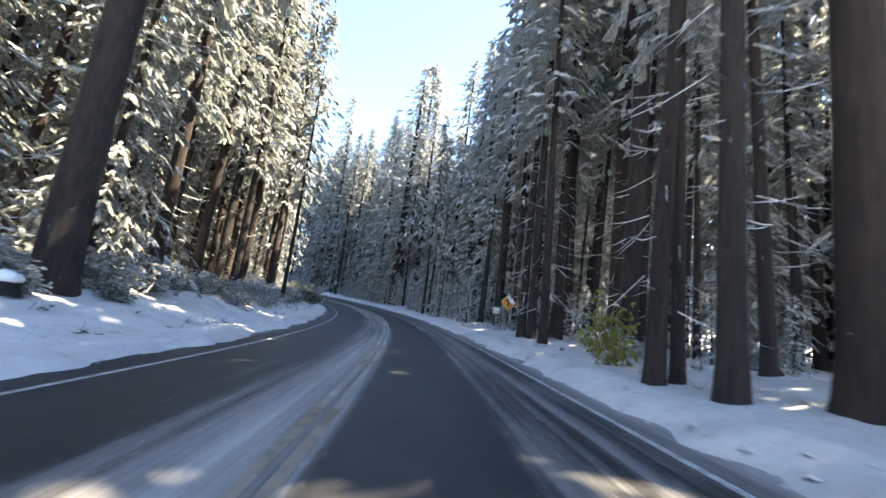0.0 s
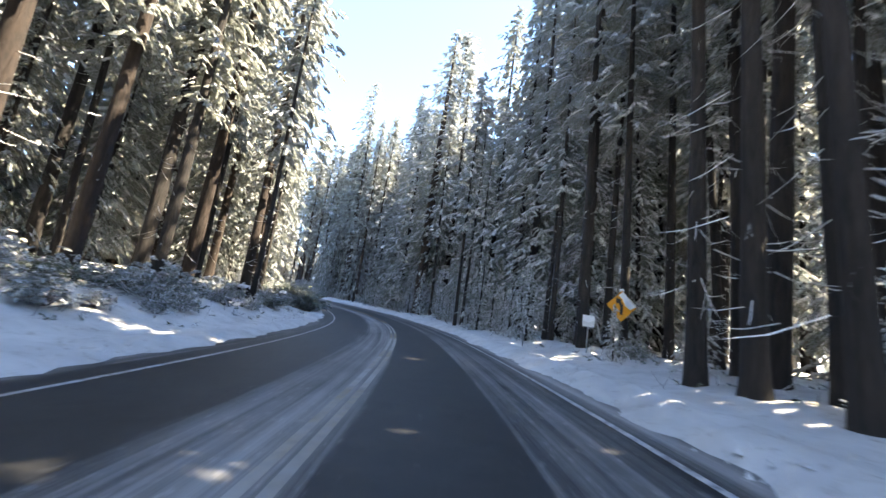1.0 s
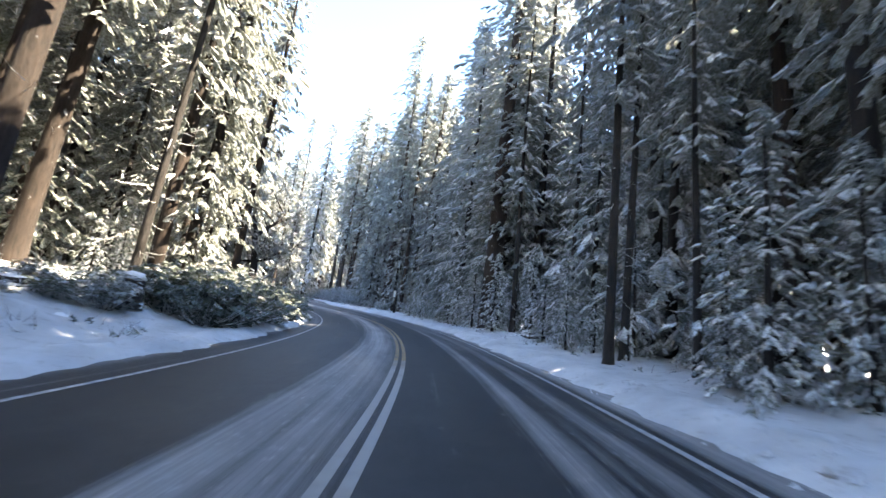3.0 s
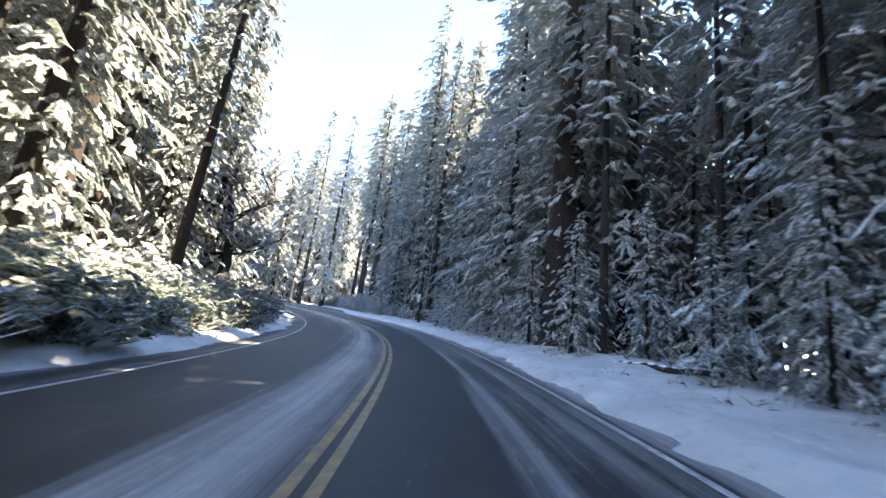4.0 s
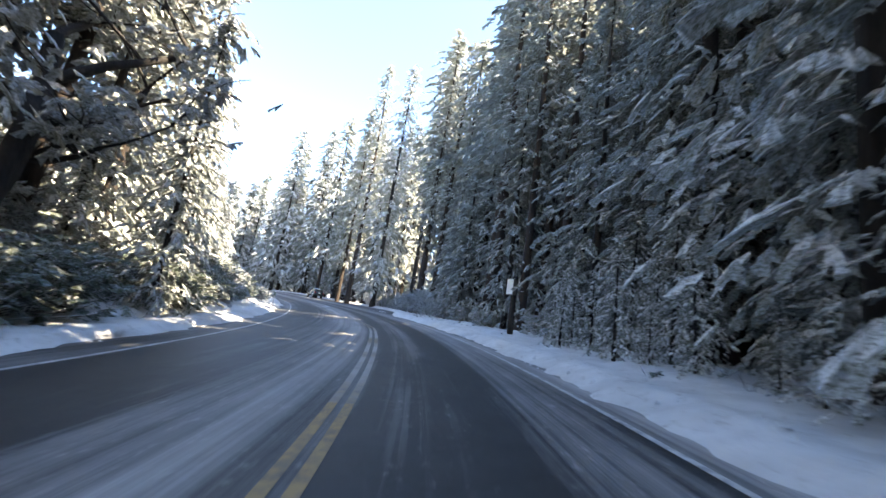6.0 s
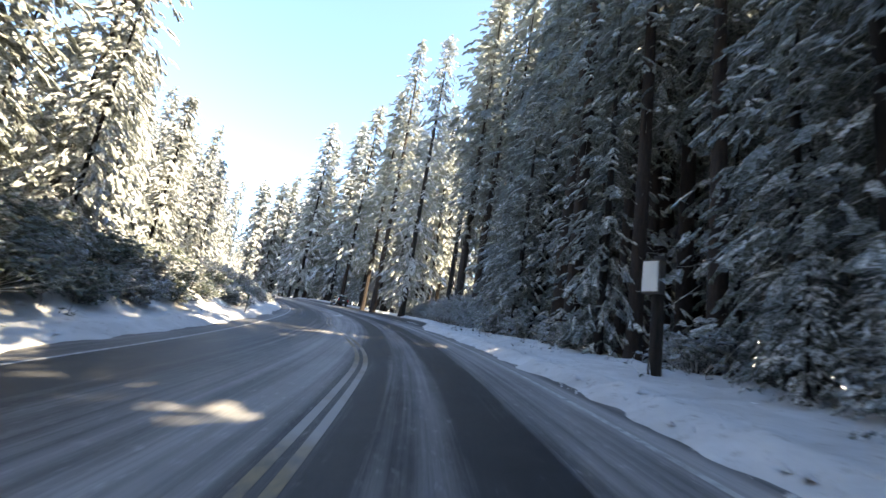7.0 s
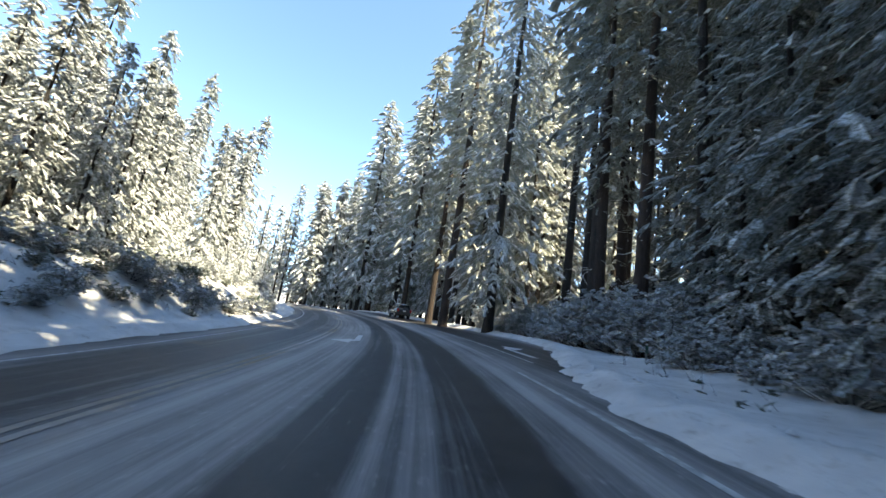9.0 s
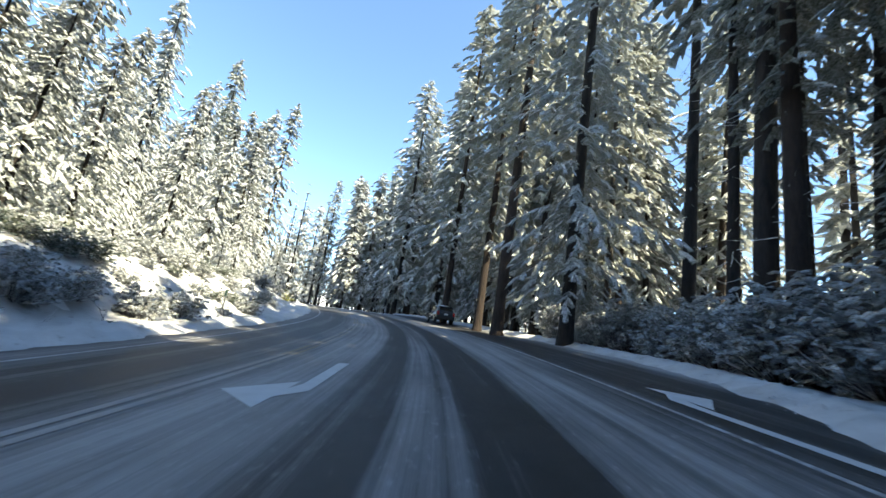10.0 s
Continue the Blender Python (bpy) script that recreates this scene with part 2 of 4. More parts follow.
def land(s, lat, x, y):
    """Height of the snowy ground above the road plane."""
    left, right = left_edge(s) - lat, lat - right_edge(s)
    up_left = 0.10 * ease(left, 0.0, 0.7) + (0.95 * (1 - 0.45 * ease(s, 62, 78)) + 1.5 * ease(s, 82, 97) * (1 - ease(s, 150, 180))) * ease(left, 0.4, 5.0) + 0.8 * ease(left, 4.5, 14.0) + 1.4 * ease(left, 14, 60) + 12.0 * ease(left, 45, 150)
    up_right = 0.14 * ease(right, 0.0, 0.8) + 0.18 * ease(right, 1.0, 4.5) * (1 - 0.7 * ease(s, 80, 105)) + 0.3 * ease(right, 8, 40) + 16.0 * ease(right, 35, 160)
    rough = np.clip(np.maximum(left, right) / 3.0, 0, 1) * (0.10 * wave(x, y, 7.0, 3) + 0.05 * wave(x, y, 2.3, 5)) + ease(np.maximum(left, right), 12, 60) * 0.5 * wave(x, y, 45, 9)
    return np.where(left > 0, up_left, 0) + np.where(right > 0, up_right, 0) + rough


def ground_at(x, y):
    s, lat = nearest(x, y)
    _, _, z = on_line(s, lat)
    z = z + land(s, lat, np.atleast_1d(x), np.atleast_1d(y))
    return z if len(z) > 1 else float(z[0])


# ---- building helpers ----
def mesh_object(name, verts, faces, materials, indices=None, smooth=False, parent=None):
    data = bpy.data.meshes.new(name)
    data.from_pydata([tuple(v) for v in verts], [], [tuple(f) for f in faces])
    for m in materials if isinstance(materials, (list, tuple)) else [materials]:
        data.materials.append(m)
    if indices is not None:
        data.polygons.foreach_set("material_index", np.asarray(indices, np.int32))
    if smooth:
        data.polygons.foreach_set("use_smooth", np.ones(len(data.polygons), bool))
    data.update()
    ob = new(name, data)
    ob.parent = parent
    return ob


def part(name, bm, material, parent, label="", smooth=False):
    data = bpy.data.meshes.new(name)
    bm.to_mesh(data)
    bm.free()
    for m in material if isinstance(material, (list, tuple)) else [material]:
        data.materials.append(m)
    if smooth:
        data.polygons.foreach_set("use_smooth", np.ones(len(data.polygons), bool))
    ob = new(name, data)
    ob.parent = parent
    return tagged(ob, label)


def sheet(name, xs, ys, zs, materials, smooth=True):
    """A grid of quads from 2D arrays."""
    rows, cols = xs.shape
    verts = np.stack([xs.ravel(), ys.ravel(), zs.ravel()], 1)
    i = (np.arange(rows - 1)[:, None] * cols + np.arange(cols - 1)[None]).ravel()
    faces = np.stack([i, i + 1, i + cols + 1, i + cols], 1)
    data = bpy.data.meshes.new(name)
    data.vertices.add(len(verts))
    data.vertices.foreach_set("co", verts.ravel())
    data.loops.add(faces.size)
    data.loops.foreach_set("vertex_index", faces.ravel().astype(np.int32))
    data.polygons.add(len(faces))
    data.polygons.foreach_set("loop_start", np.arange(0, faces.size, 4, dtype=np.int32))
    data.polygons.foreach_set("loop_total", np.full(len(faces), 4, np.int32))
    data.update(calc_edges=True)
    data.validate()
    data.polygons.foreach_set("use_smooth", np.full(len(faces), smooth))
    for m in materials if isinstance(materials, (list, tuple)) else [materials]:
        data.materials.append(m)
    ob = new(name, data)
    return ob


def ribbon(name, s_list, lat_columns, lift, material, uv=True):
    """A strip along the road: for each s a row of lats (arrays of the same shape as lift or a number)."""
    s2 = np.repeat(np.asarray(s_list)[:, None], lat_columns.shape[1], 1)
    x, y, z = on_line(s2.ravel(), lat_columns.ravel())
    shape = s2.shape
    ob = sheet(name, x.reshape(shape), y.reshape(shape), (z.reshape(shape) + lift), material)
    if uv:
        layer = ob.data.uv_layers.new(name="road")
        loops = np.zeros(len(ob.data.loops), np.int32)
        ob.data.loops.foreach_get("vertex_index", loops)
        layer.data.foreach_set("uv", np.stack([lat_columns.ravel()[loops], s2.ravel()[loops]], 1).ravel())
    return ob


# ---- ground, road and its snowy shoulders ----
def spread(low, high, fine_low, fine_high, fine):
    inner = np.arange(fine_low, fine_high + fine / 2, fine)
    grow = fine * 1.22 ** np.arange(1, 40)
    out = np.cumsum(grow)
    left = (fine_low - out)[(fine_low - out) > low][::-1]
    right = (fine_high + out)[(fine_high + out) < high]
    return np.concatenate([[low], left, inner, right, [high]])


gx, gy = spread(-3000, 3000, -120, 45, 1.15), spread(-3000, 3000, -15, 190, 1.15)
gxx, gyy = np.meshgrid(gx, gy)
gs, gl = nearest(gxx.ravel(), gyy.ravel())
_, _, gz = on_line(gs, gl)
inside = (gl > left_edge(gs) - 1.2) & (gl < right_edge(gs) + 1.2) & (np.abs(gs - 130) < 185)
gz = gz + land(gs, gl, gxx.ravel(), gyy.ravel()) - np.where(inside, 0.35, 0.0) - np.where((gl > left_edge(gs) - 7) & (gl < right_edge(gs) + 7), 0.06, 0.0)
ground = tagged(sheet("ground", gxx, gyy, gz.reshape(gxx.shape), SNOW_GROUND), "snow-covered forest floor with needle litter showing through", "ground", kind="structure")

rs = np.arange(-50, 300.1, 0.75)
columns = left_edge(rs)[:, None] - 0.9 + np.linspace(0, 1, 25)[None] * (right_edge(rs) - left_edge(rs) + 1.8)[:, None]
road = tagged(ribbon("road", rs, columns, 0.0, ASPHALT), "wet dark asphalt road with grey slush between the wheel tracks", "road", kind="structure")


def shoulder(name, edge, side, label):
    ss = np.arange(-20, 190, 0.3)
    out = np.concatenate([np.linspace(-0.25, 1.2, 14), np.linspace(1.4, 7.0, 18)])
    base = edge(ss)[:, None]
    xx = 0 * base + ss[:, None]
    wobble = 0.2 * wave(ss[:, None], 0 * base, 5.3, 20 + side) + 0.16 * wave(ss[:, None], 0 * base, 3.1, 21 + side) + 0.12 * wave(ss[:, None], 0 * base, 1.1, 22 + side)
    lats = base + side * (out[None] + wobble * np.clip(1.5 - np.abs(out[None]), 0, 1))
    x, y, _ = on_line(np.repeat(ss[:, None], len(out), 1).ravel(), lats.ravel())
    x, y = x.reshape(lats.shape), y.reshape(lats.shape)
    lift = land(xx + 0 * lats, base + side * np.maximum(out[None], 0.0) + 0 * lats, x, y)
    berm = 0.13 * ease(out, -0.22, 0.35)[None] * (1 + 0.5 * wave(x, y, 1.7, 31)) * (1 - ease(out, 0.5, 1.6))[None]
    lumps = 0.03 * wave(x, y, 0.9, 33) * ease(out, 0.0, 0.5)[None] + 0.012 * wave(x, y, 0.4, 35)
    lift = lift + berm + lumps + np.where(out < -0.1, -0.05, 0.0)[None] - np.where(out > 6.7, 0.12, 0.0)[None]
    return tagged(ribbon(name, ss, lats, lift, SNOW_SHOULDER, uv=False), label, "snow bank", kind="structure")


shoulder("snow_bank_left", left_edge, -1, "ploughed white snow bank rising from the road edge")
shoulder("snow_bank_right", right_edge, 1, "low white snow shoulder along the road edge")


def stripe(name, s0, s1, lat, width, material, label):
    ss = np.arange(s0, s1, 0.75)
    centre = lat(ss)[:, None]
    return tagged(ribbon(name, ss, centre + np.array([[-width / 2, width / 2]]), 0.006, material, uv=False), label, "road marking", kind="structure")


def yellow_lat(s):
    return -0.9 + 0.32 * ease(s, 18, 52) - 0.37 * ease(s, 66, 90) - 2.15 * ease(s, 93, 112)


for side, offset in (("left", -0.1), ("right", 0.1)):
    for name, start, end, paint, label in (("near_centre_line_", -40, 50, FADED_YELLOW, "faded yellow centre line half under slush"), ("centre_line_", 50, 78, YELLOW_PAINT, "worn yellow centre line, one of a pair"),
                                           ("far_centre_line_", 78, 290, FADED_YELLOW, "faded yellow centre line half under slush")):
        stripe(name + side, start, end + 0.7, lambda s, o=offset: yellow_lat(s) + o, 0.11, paint, label)
stripe("edge_line_left", -40, 290, lambda s: left_edge(s) + 0.62 + 0.4 * ease(s, 5, 35) + 0.18 * (1 - ease(s, 40, 65)), 0.1, WHITE_PAINT, "worn white line along the road edge")
stripe("edge_line_right", -40, 118, lambda s: 2.72 + 0 * s, 0.1, WHITE_PAINT, "worn white line along the road edge")
stripe("lane_line", 120, 290, lambda s: 3.9 + 0 * s, 0.1, WHITE_PAINT, "white line beside the turning lane")


# ---- trees ----
class Foliage:
    """Collects triangles of needles and snow for one crown."""

    def __init__(self, seed, fine=True):
        self.v, self.f, self.m, self.rng, self.fine = [], [], [], random.Random(seed), fine
        self.thick = 0.0
        self.fingers = 4 if fine else 2

    def blade(self, root, way, side, length, width, mat):
        """A narrow pointed blade, one triangle wide at its root."""
        n = len(self.v)
        self.v += [root + side * width * 0.5, root - side * width * 0.5, root + way * length]
        self.f.append((n, n + 1, n + 2))
        self.m.append(mat)

    def frond(self, base, way, length, width, snow):
        """A flat spray: a main shoot with side shoots, and snow lying on some of them."""
        rng = self.rng
        u = Vector(way).normalized()
        side = u.cross(Vector((0, 0, 1)))
        side = side.normalized() if side.length > 1e-4 else Vector((1, 0, 0))
        up = side.cross(u)
        bank = rng.uniform(-0.6, 0.6)
        side, up = side * math.cos(bank) + up * math.sin(bank), up * math.cos(bank) - side * math.sin(bank)
        base = Vector(base)
        drop = Vector((0, 0, -1))
        n = len(self.v)
        bend = base + u * length * 0.45
        self.v += [base, bend + side * width * 0.15, base + u * length + drop * 0.12 * length, bend - side * width * 0.15]
        self.f.append((n, n + 1, n + 2, n + 3))
        self.m.append(0)
        laden = rng.random() < snow
        shoots = (0.12, 0.36, 0.6) if self.fine else (0.15, 0.48)
        thick = self.thick or (0.36 if self.fine else 0.44)
        for a in shoots:
            for sgn in (1, -1):
                if self.fine and rng.random() < 0.12:
                    continue
                root = base + u * length * (a + rng.uniform(-0.08, 0.08))
                out = (side * sgn * rng.uniform(0.7, 1.1) + u * rng.uniform(0.45, 0.9) + drop * rng.uniform(0.0, 0.5) + up * rng.uniform(-0.1, 0.15)).normalized()
                long = width * (1.0 - 0.55 * a) * rng.uniform(0.65, 1.15)
                self.blade(root, out, u, long, thick * width * rng.uniform(0.7, 1.2), 0)
                if laden and rng.random() < (0.5 if self.fine else 0.42):
                    lift = Vector((0, 0, 0.012 + 0.04 * width))
                    self.blade(root + out * long * 0.1 + lift, out, u, long * rng.uniform(0.5, 0.85), thick * width * rng.uniform(0.5, 0.9), 1)
        if laden:
            n = len(self.v)
            lift = Vector((0, 0, 0.015 + 0.04 * width))
            wide = width * rng.uniform(0.12, 0.26)
            tip = base + u * length * rng.uniform(0.7, 1.0) + drop * 0.1 * length + lift * 0.5
            self.v += [base + u * length * 0.05 + lift * 0.5, bend + side * wide, tip, bend - side * wide, bend + lift * 2.0 + Vector((0, 0, 0.55 * wide))]
            if self.fine:
                self.f += [(n, n + 1, n + 4), (n + 1, n + 2, n + 4), (n + 2, n + 3, n + 4), (n + 3, n, n + 4)]
                self.m += [1] * 4
            else:
                self.v[n + 1], self.v[n + 3] = self.v[n + 1] + lift, self.v[n + 3] + lift
                self.v.pop()
                self.f.append((n, n + 1, n + 2, n + 3))
                self.m.append(1)

    def pad(self, base, way, length, width, snow):
        """A drooping fan of needles with a jagged rim, bent down along its spine, and a pillow of snow lying on it."""
        rng, n = self.rng, self.fingers
        u = Vector(way).normalized()
        side = u.cross(Vector((0, 0, 1)))
        side = side.normalized() if side.length > 1e-4 else Vector((1, 0, 0))
        roll = rng.uniform(-0.35, 0.35)
        side = (side * math.cos(roll) + side.cross(u) * math.sin(roll)).normalized()
        base, droop, fold = Vector(base), rng.uniform(0.1, 0.4) * length, rng.uniform(0.2, 0.9)
        spine = [base + u * (length * i / n) + Vector((0, 0, -droop * (i / n) ** 2)) for i in range(n + 1)]
        half = [0.5 * width * math.sin(math.pi * (0.2 + 0.74 * i / n)) for i in range(n + 1)]
        first = len(self.v)
        self.v += spine
        rims = []
        for sgn in (1, -1):
            row = len(self.v)
            for i in range(n):
                w = half[i] * 0.42
                self.v.append(spine[i] + side * (sgn * w) + Vector((0, 0, -fold * w)))
            for i in range(n):
                w = (half[i] + half[i + 1]) * 0.5 * rng.uniform(0.9, 1.6)
                self.v.append((spine[i] + spine[i + 1]) * 0.5 + side * (sgn * w) + u * (w * rng.uniform(0.3, 0.75)) + Vector((0, 0, -fold * w * rng.uniform(0.9, 1.5))))
            rims.append(row)
            for i in range(n):
                inner = row + i + 1 if i + 1 < n else first + n
                self.f += [(first + i, first + i + 1, inner, row + i) if i + 1 < n else (first + i, first + n, row + i), (row + i, inner, row + n + i)]
                self.m += [0, 0]
        if rng.random() > snow:
            return
        lift, cover, start = 0.03 + 0.07 * width, rng.uniform(0.75, 1.1), len(self.v)
        self.v += [p + Vector((0, 0, lift * (0.5 if i in (0, n) else rng.uniform(0.9, 1.5)))) for i, p in enumerate(spine)]
        for sgn, rim in zip((1, -1), rims):
            row = len(self.v)
            for i in range(n):
                self.v.append(spine[i] + (self.v[rim + i] - spine[i]) * cover * rng.uniform(0.8, 1.25) + Vector((0, 0, 0.25 * lift)))
            for i in range(n):
                inner = row + i + 1 if i + 1 < n else start + n
                self.f.append((start + i, start + i + 1, inner, row + i) if i + 1 < n else (start + i, start + n, row + i))
                self.m.append(1)
                if rng.random() < 0.6:
                    tip = rim + n + i
                    self.v.append(self.v[row + i] + (self.v[tip] - self.v[row + i]) * rng.uniform(0.55, 0.95) + Vector((0, 0, 0.4 * lift)))
                    self.f.append((row + i, inner, len(self.v) - 1))
                    self.m.append(1)

    def bough(self, base, azimuth, pitch, length, count, size, snow):
        """A side branch whose sprays fan out to both sides and at the tip."""
        rng = self.rng
        d = Vector((math.cos(azimuth) * math.cos(pitch), math.sin(azimuth) * math.cos(pitch), math.sin(pitch)))
        for i in range(count):
            a = 0.12 + 0.88 * (i + rng.uniform(0, 0.8)) / count
            at = Vector(base) + d * length * a + Vector((0, 0, -0.16 * length * a * a + rng.uniform(-0.05, 0.05)))
            swing = rng.uniform(0.35, 1.05) * (1 if i % 2 else -1) * (1.0 if i < count - 1 else 0.15)
            way = Vector((math.cos(azimuth + swing), math.sin(azimuth + swing), math.sin(pitch) - 0.35 + rng.uniform(-0.35, 0.25)))
            self.pad(at, way, size * rng.uniform(0.7, 1.4), size * rng.uniform(0.42, 0.85), snow)


def limb(v, f, m, base, way, length, radius, snow=True):
    """A thin bare branch with three sides, and snow along its top."""
    u = Vector(way).normalized()
    side = u.cross(Vector((0, 0, 1))).normalized()
    up = side.cross(u)
    base = Vector(base)
    n = len(v)
    bend = base + u * length * 0.55 + Vector((0, 0, -0.06 * length))
    tip = base + u * length + Vector((0, 0, -0.02 * length))
    v += [base + side * radius, base - side * radius, base - up * radius, bend + side * radius * 0.6, bend - side * radius * 0.6, bend - up * radius * 0.6, tip]
    f += [(n, n + 1, n + 4, n + 3), (n + 1, n + 2, n + 5, n + 4), (n + 2, n, n + 3, n + 5), (n + 3, n + 4, n + 6), (n + 4, n + 5, n + 6), (n + 5, n + 3, n + 6)]
    m += [0] * 6
    if snow:
        n = len(v)
        top = up * radius * 1.25 + Vector((0, 0, 0.006))
        a, b = base + u * length * 0.12, bend
        v += [a + side * radius * 1.1, a + top, a - side * radius * 1.1, b + side * radius, b + top, b - side * radius, tip + top * 0.4]
        f += [(n, n + 1, n + 4, n + 3), (n + 1, n + 2, n + 5, n + 4), (n + 3, n + 4, n + 6), (n + 4, n + 5, n + 6)]
        m += [1] * 4


def trunk_mesh(name, height, radius, seed, bark, parent, lean=0.0, bare=0, bare_from=0.06, bare_to=0.6, bare_length=1.6, sides=10, cut=1.0):
    rng = random.Random(seed)
    levels = [-0.012, 0.0, 0.006, 0.02, 0.05, 0.12, 0.22, 0.34, 0.47, 0.6, 0.73, 0.86, 0.97]
    levels = [a * cut if a > 0 else a for a in levels]
    v, f, m = [], [], []
    wob = [rng.uniform(0, 6.28) for _ in range(4)]

    def axis(a):
        return Vector((0.006 * height * math.sin(a * 4 + wob[0]) * a + lean * height * a, 0.006 * height * math.sin(a * 3.3 + wob[1]) * a, a * height))

    for a in levels:
        r = radius * ((1 - max(a, 0)) ** 0.8 * 0.92 + 0.04) * (1 + 0.28 * math.exp(-max(a, 0) * height / 0.4))
        c = axis(a)
        for k in range(sides):
            t = 6.2832 * k / sides
            rr = r * (1 + 0.07 * math.sin(3 * t + wob[2] + a * 5) + 0.05 * rng.uniform(-1, 1))
            v.append(c + Vector((rr * math.cos(t), rr * math.sin(t), 0)))
    for i in range(len(levels) - 1):
        for k in range(sides):
            f.append((i * sides + k, i * sides + (k + 1) % sides, (i + 1) * sides + (k + 1) % sides, (i + 1) * sides + k))
    f.append(tuple((len(levels) - 1) * sides + k for k in range(sides)))
    m = [0] * len(f)
    mesh_object("trunk", v, f, [bark], m, True, parent)
    if bare:
        bv, bf, bmat = [], [], []
        for i in range(bare):
            a = bare_from + (bare_to - bare_from) * (i + rng.random()) / bare
            t = rng.uniform(0, 6.2832)
            r = radius * ((1 - a) ** 0.8 * 0.85)
            way = Vector((math.cos(t), math.sin(t), rng.uniform(-0.75, 0.35)))
            long = bare_length * rng.uniform(0.25, 1.0) ** 1.3 * 1.2
            start = axis(a) + Vector((math.cos(t), math.sin(t), 0)) * r
            limb(bv, bf, bmat, start, way, long, 0.004 + 0.007 * rng.random(), rng.random() < 0.45)
            if long > 0.9:
                fork = t + rng.choice((-1, 1)) * rng.uniform(0.4, 0.9)
                limb(bv, bf, bmat, start + way.normalized() * long * 0.4, Vector((math.cos(fork), math.sin(fork), way.z + rng.uniform(-0.4, 0.3))), long * 0.5, 0.004, rng.random() < 0.45)
        tagged(mesh_object("deadwood", bv, bf, [bark, SNOW], bmat, False, parent), kind="stuff")
    return axis


def conifer(name, height, radius, crown_from, crown_radius, seed, whorl, boughs, sprays, size, snow, bark, needles, shape=0.85, bare=0, lean=0.0, uneven=0.25, bare_length=1.6, fingers=2):
    thing = new(name)
    axis = trunk_mesh(name, height, radius, seed, bark, thing, lean, bare, 0.05, crown_from + 0.12, bare_length)
    leaves = Foliage(seed + 1)
    leaves.fingers = fingers
    rng = leaves.rng
    z = crown_from * height
    while z < height * 0.992:
        a = (z - crown_from * height) / (height * (1 - crown_from))
        reach = crown_radius * ((1 - a) ** shape * 0.94 + 0.06) * (0.55 + 0.45 * min(1, a / 0.12))
        number = max(3, round(boughs * (0.55 + 0.45 * (1 - a))))
        turn = rng.uniform(0, 6.28)
        for k in range(number):
            if rng.random() < uneven * 0.5:
                continue
            facing = turn + 6.2832 * k / number
            lobe = 1 + 0.22 * math.sin(2 * facing + 0.45 * z + seed) * math.sin(0.31 * z + seed)
            length = reach * lobe * rng.uniform(1 - uneven, 1 + uneven * 0.7)
            pitch = 0.4 * a - 0.28 + rng.uniform(-0.15, 0.12)
            fans = max(2, round(sprays * (0.35 + 0.65 * length / crown_radius)))
            leaves.bough(axis(z / height) + Vector((0, 0, rng.uniform(-0.3, 0.3) * whorl)), turn + 6.2832 * (k + rng.uniform(-0.25, 0.25)) / number, pitch, length, fans, size * (0.6 + 0.4 * length / crown_radius), snow)
        for k in range(3):
            t = rng.uniform(0, 6.2832)
            at = axis(z / height) + Vector((math.cos(t), math.sin(t), 0)) * (radius * (1 - a) + rng.uniform(0.02, 0.3) * reach) + Vector((0, 0, rng.uniform(-0.5, 0.5) * whorl))
            leaves.pad(at, (math.cos(t + rng.uniform(-0.7, 0.7)), math.sin(t + rng.uniform(-0.7, 0.7)), rng.uniform(-0.8, 0.2)), size * 1.1, size, snow * 0.7)
        z += whorl * rng.uniform(0.75, 1.25) * (0.65 + 0.35 * (1 - a))
    top = axis(1.0)
    for k in range(6):
        leaves.pad(top + Vector((0, 0, -0.35 * size * k)), (math.cos(k * 2.4), math.sin(k * 2.4), 0.5), size * (0.5 + 0.1 * k), size * 0.7, snow)
    for k in range(5):
        leaves.frond(top + Vector((0, 0, -0.6 * size)), (math.cos(k * 1.26) * 0.3, math.sin(k * 1.26) * 0.3, 1), size * 0.9, size * 0.4, snow)
    crown = mesh_object("crown", leaves.v, leaves.f, [needles, LADEN_PINE if needles in (NEEDLES_PINE, NEEDLES_SHADE_TONED) else LADEN], leaves.m, False, thing)
    crown.data.polygons.foreach_set("use_smooth", np.asarray(leaves.m) == 1)
    return thing


def shrub(name, height, spread_radius, seed, count, size, snow, needles, stem=0.011):
    thing = new(name)
    rng = random.Random(seed)
    v, f, m = [], [], []
    leaves = Foliage(seed + 1, False)
    leaves.thick = 0.3
    for i in range(count):
        t, e = rng.uniform(0, 6.2832), rng.uniform(0.25, 1.45)
        reach = (0.55 + 0.45 * rng.random())
        way = Vector((math.cos(t) * math.cos(e) * spread_radius, math.sin(t) * math.cos(e) * spread_radius, math.sin(e) * height)) * reach
        if i % 2 == 0:
            limb(v, f, m, (0.15 * math.cos(t), 0.15 * math.sin(t), -0.05), way, way.length * 0.97, stem)
        for a in (0.5, 0.72, 0.95):
            at = way * a + Vector((rng.uniform(-1, 1), rng.uniform(-1, 1), rng.uniform(-0.6, 0.6))) * 0.16 * spread_radius
            at.z = max(at.z, 0.08)
            turn = t + rng.uniform(-1.2, 1.2)
            leaves.pad(at, (math.cos(turn), math.sin(turn), rng.uniform(-0.3, 0.7)), size * rng.uniform(0.6, 1.2), size * rng.uniform(0.5, 0.9), snow)
    tagged(mesh_object("woody_base", v, f, [BARK, SNOW], m, False, thing), kind="stuff")
    mesh_object("foliage", leaves.v, leaves.f, [needles, LADEN_SHRUB], leaves.m, False, thing)
    return thing


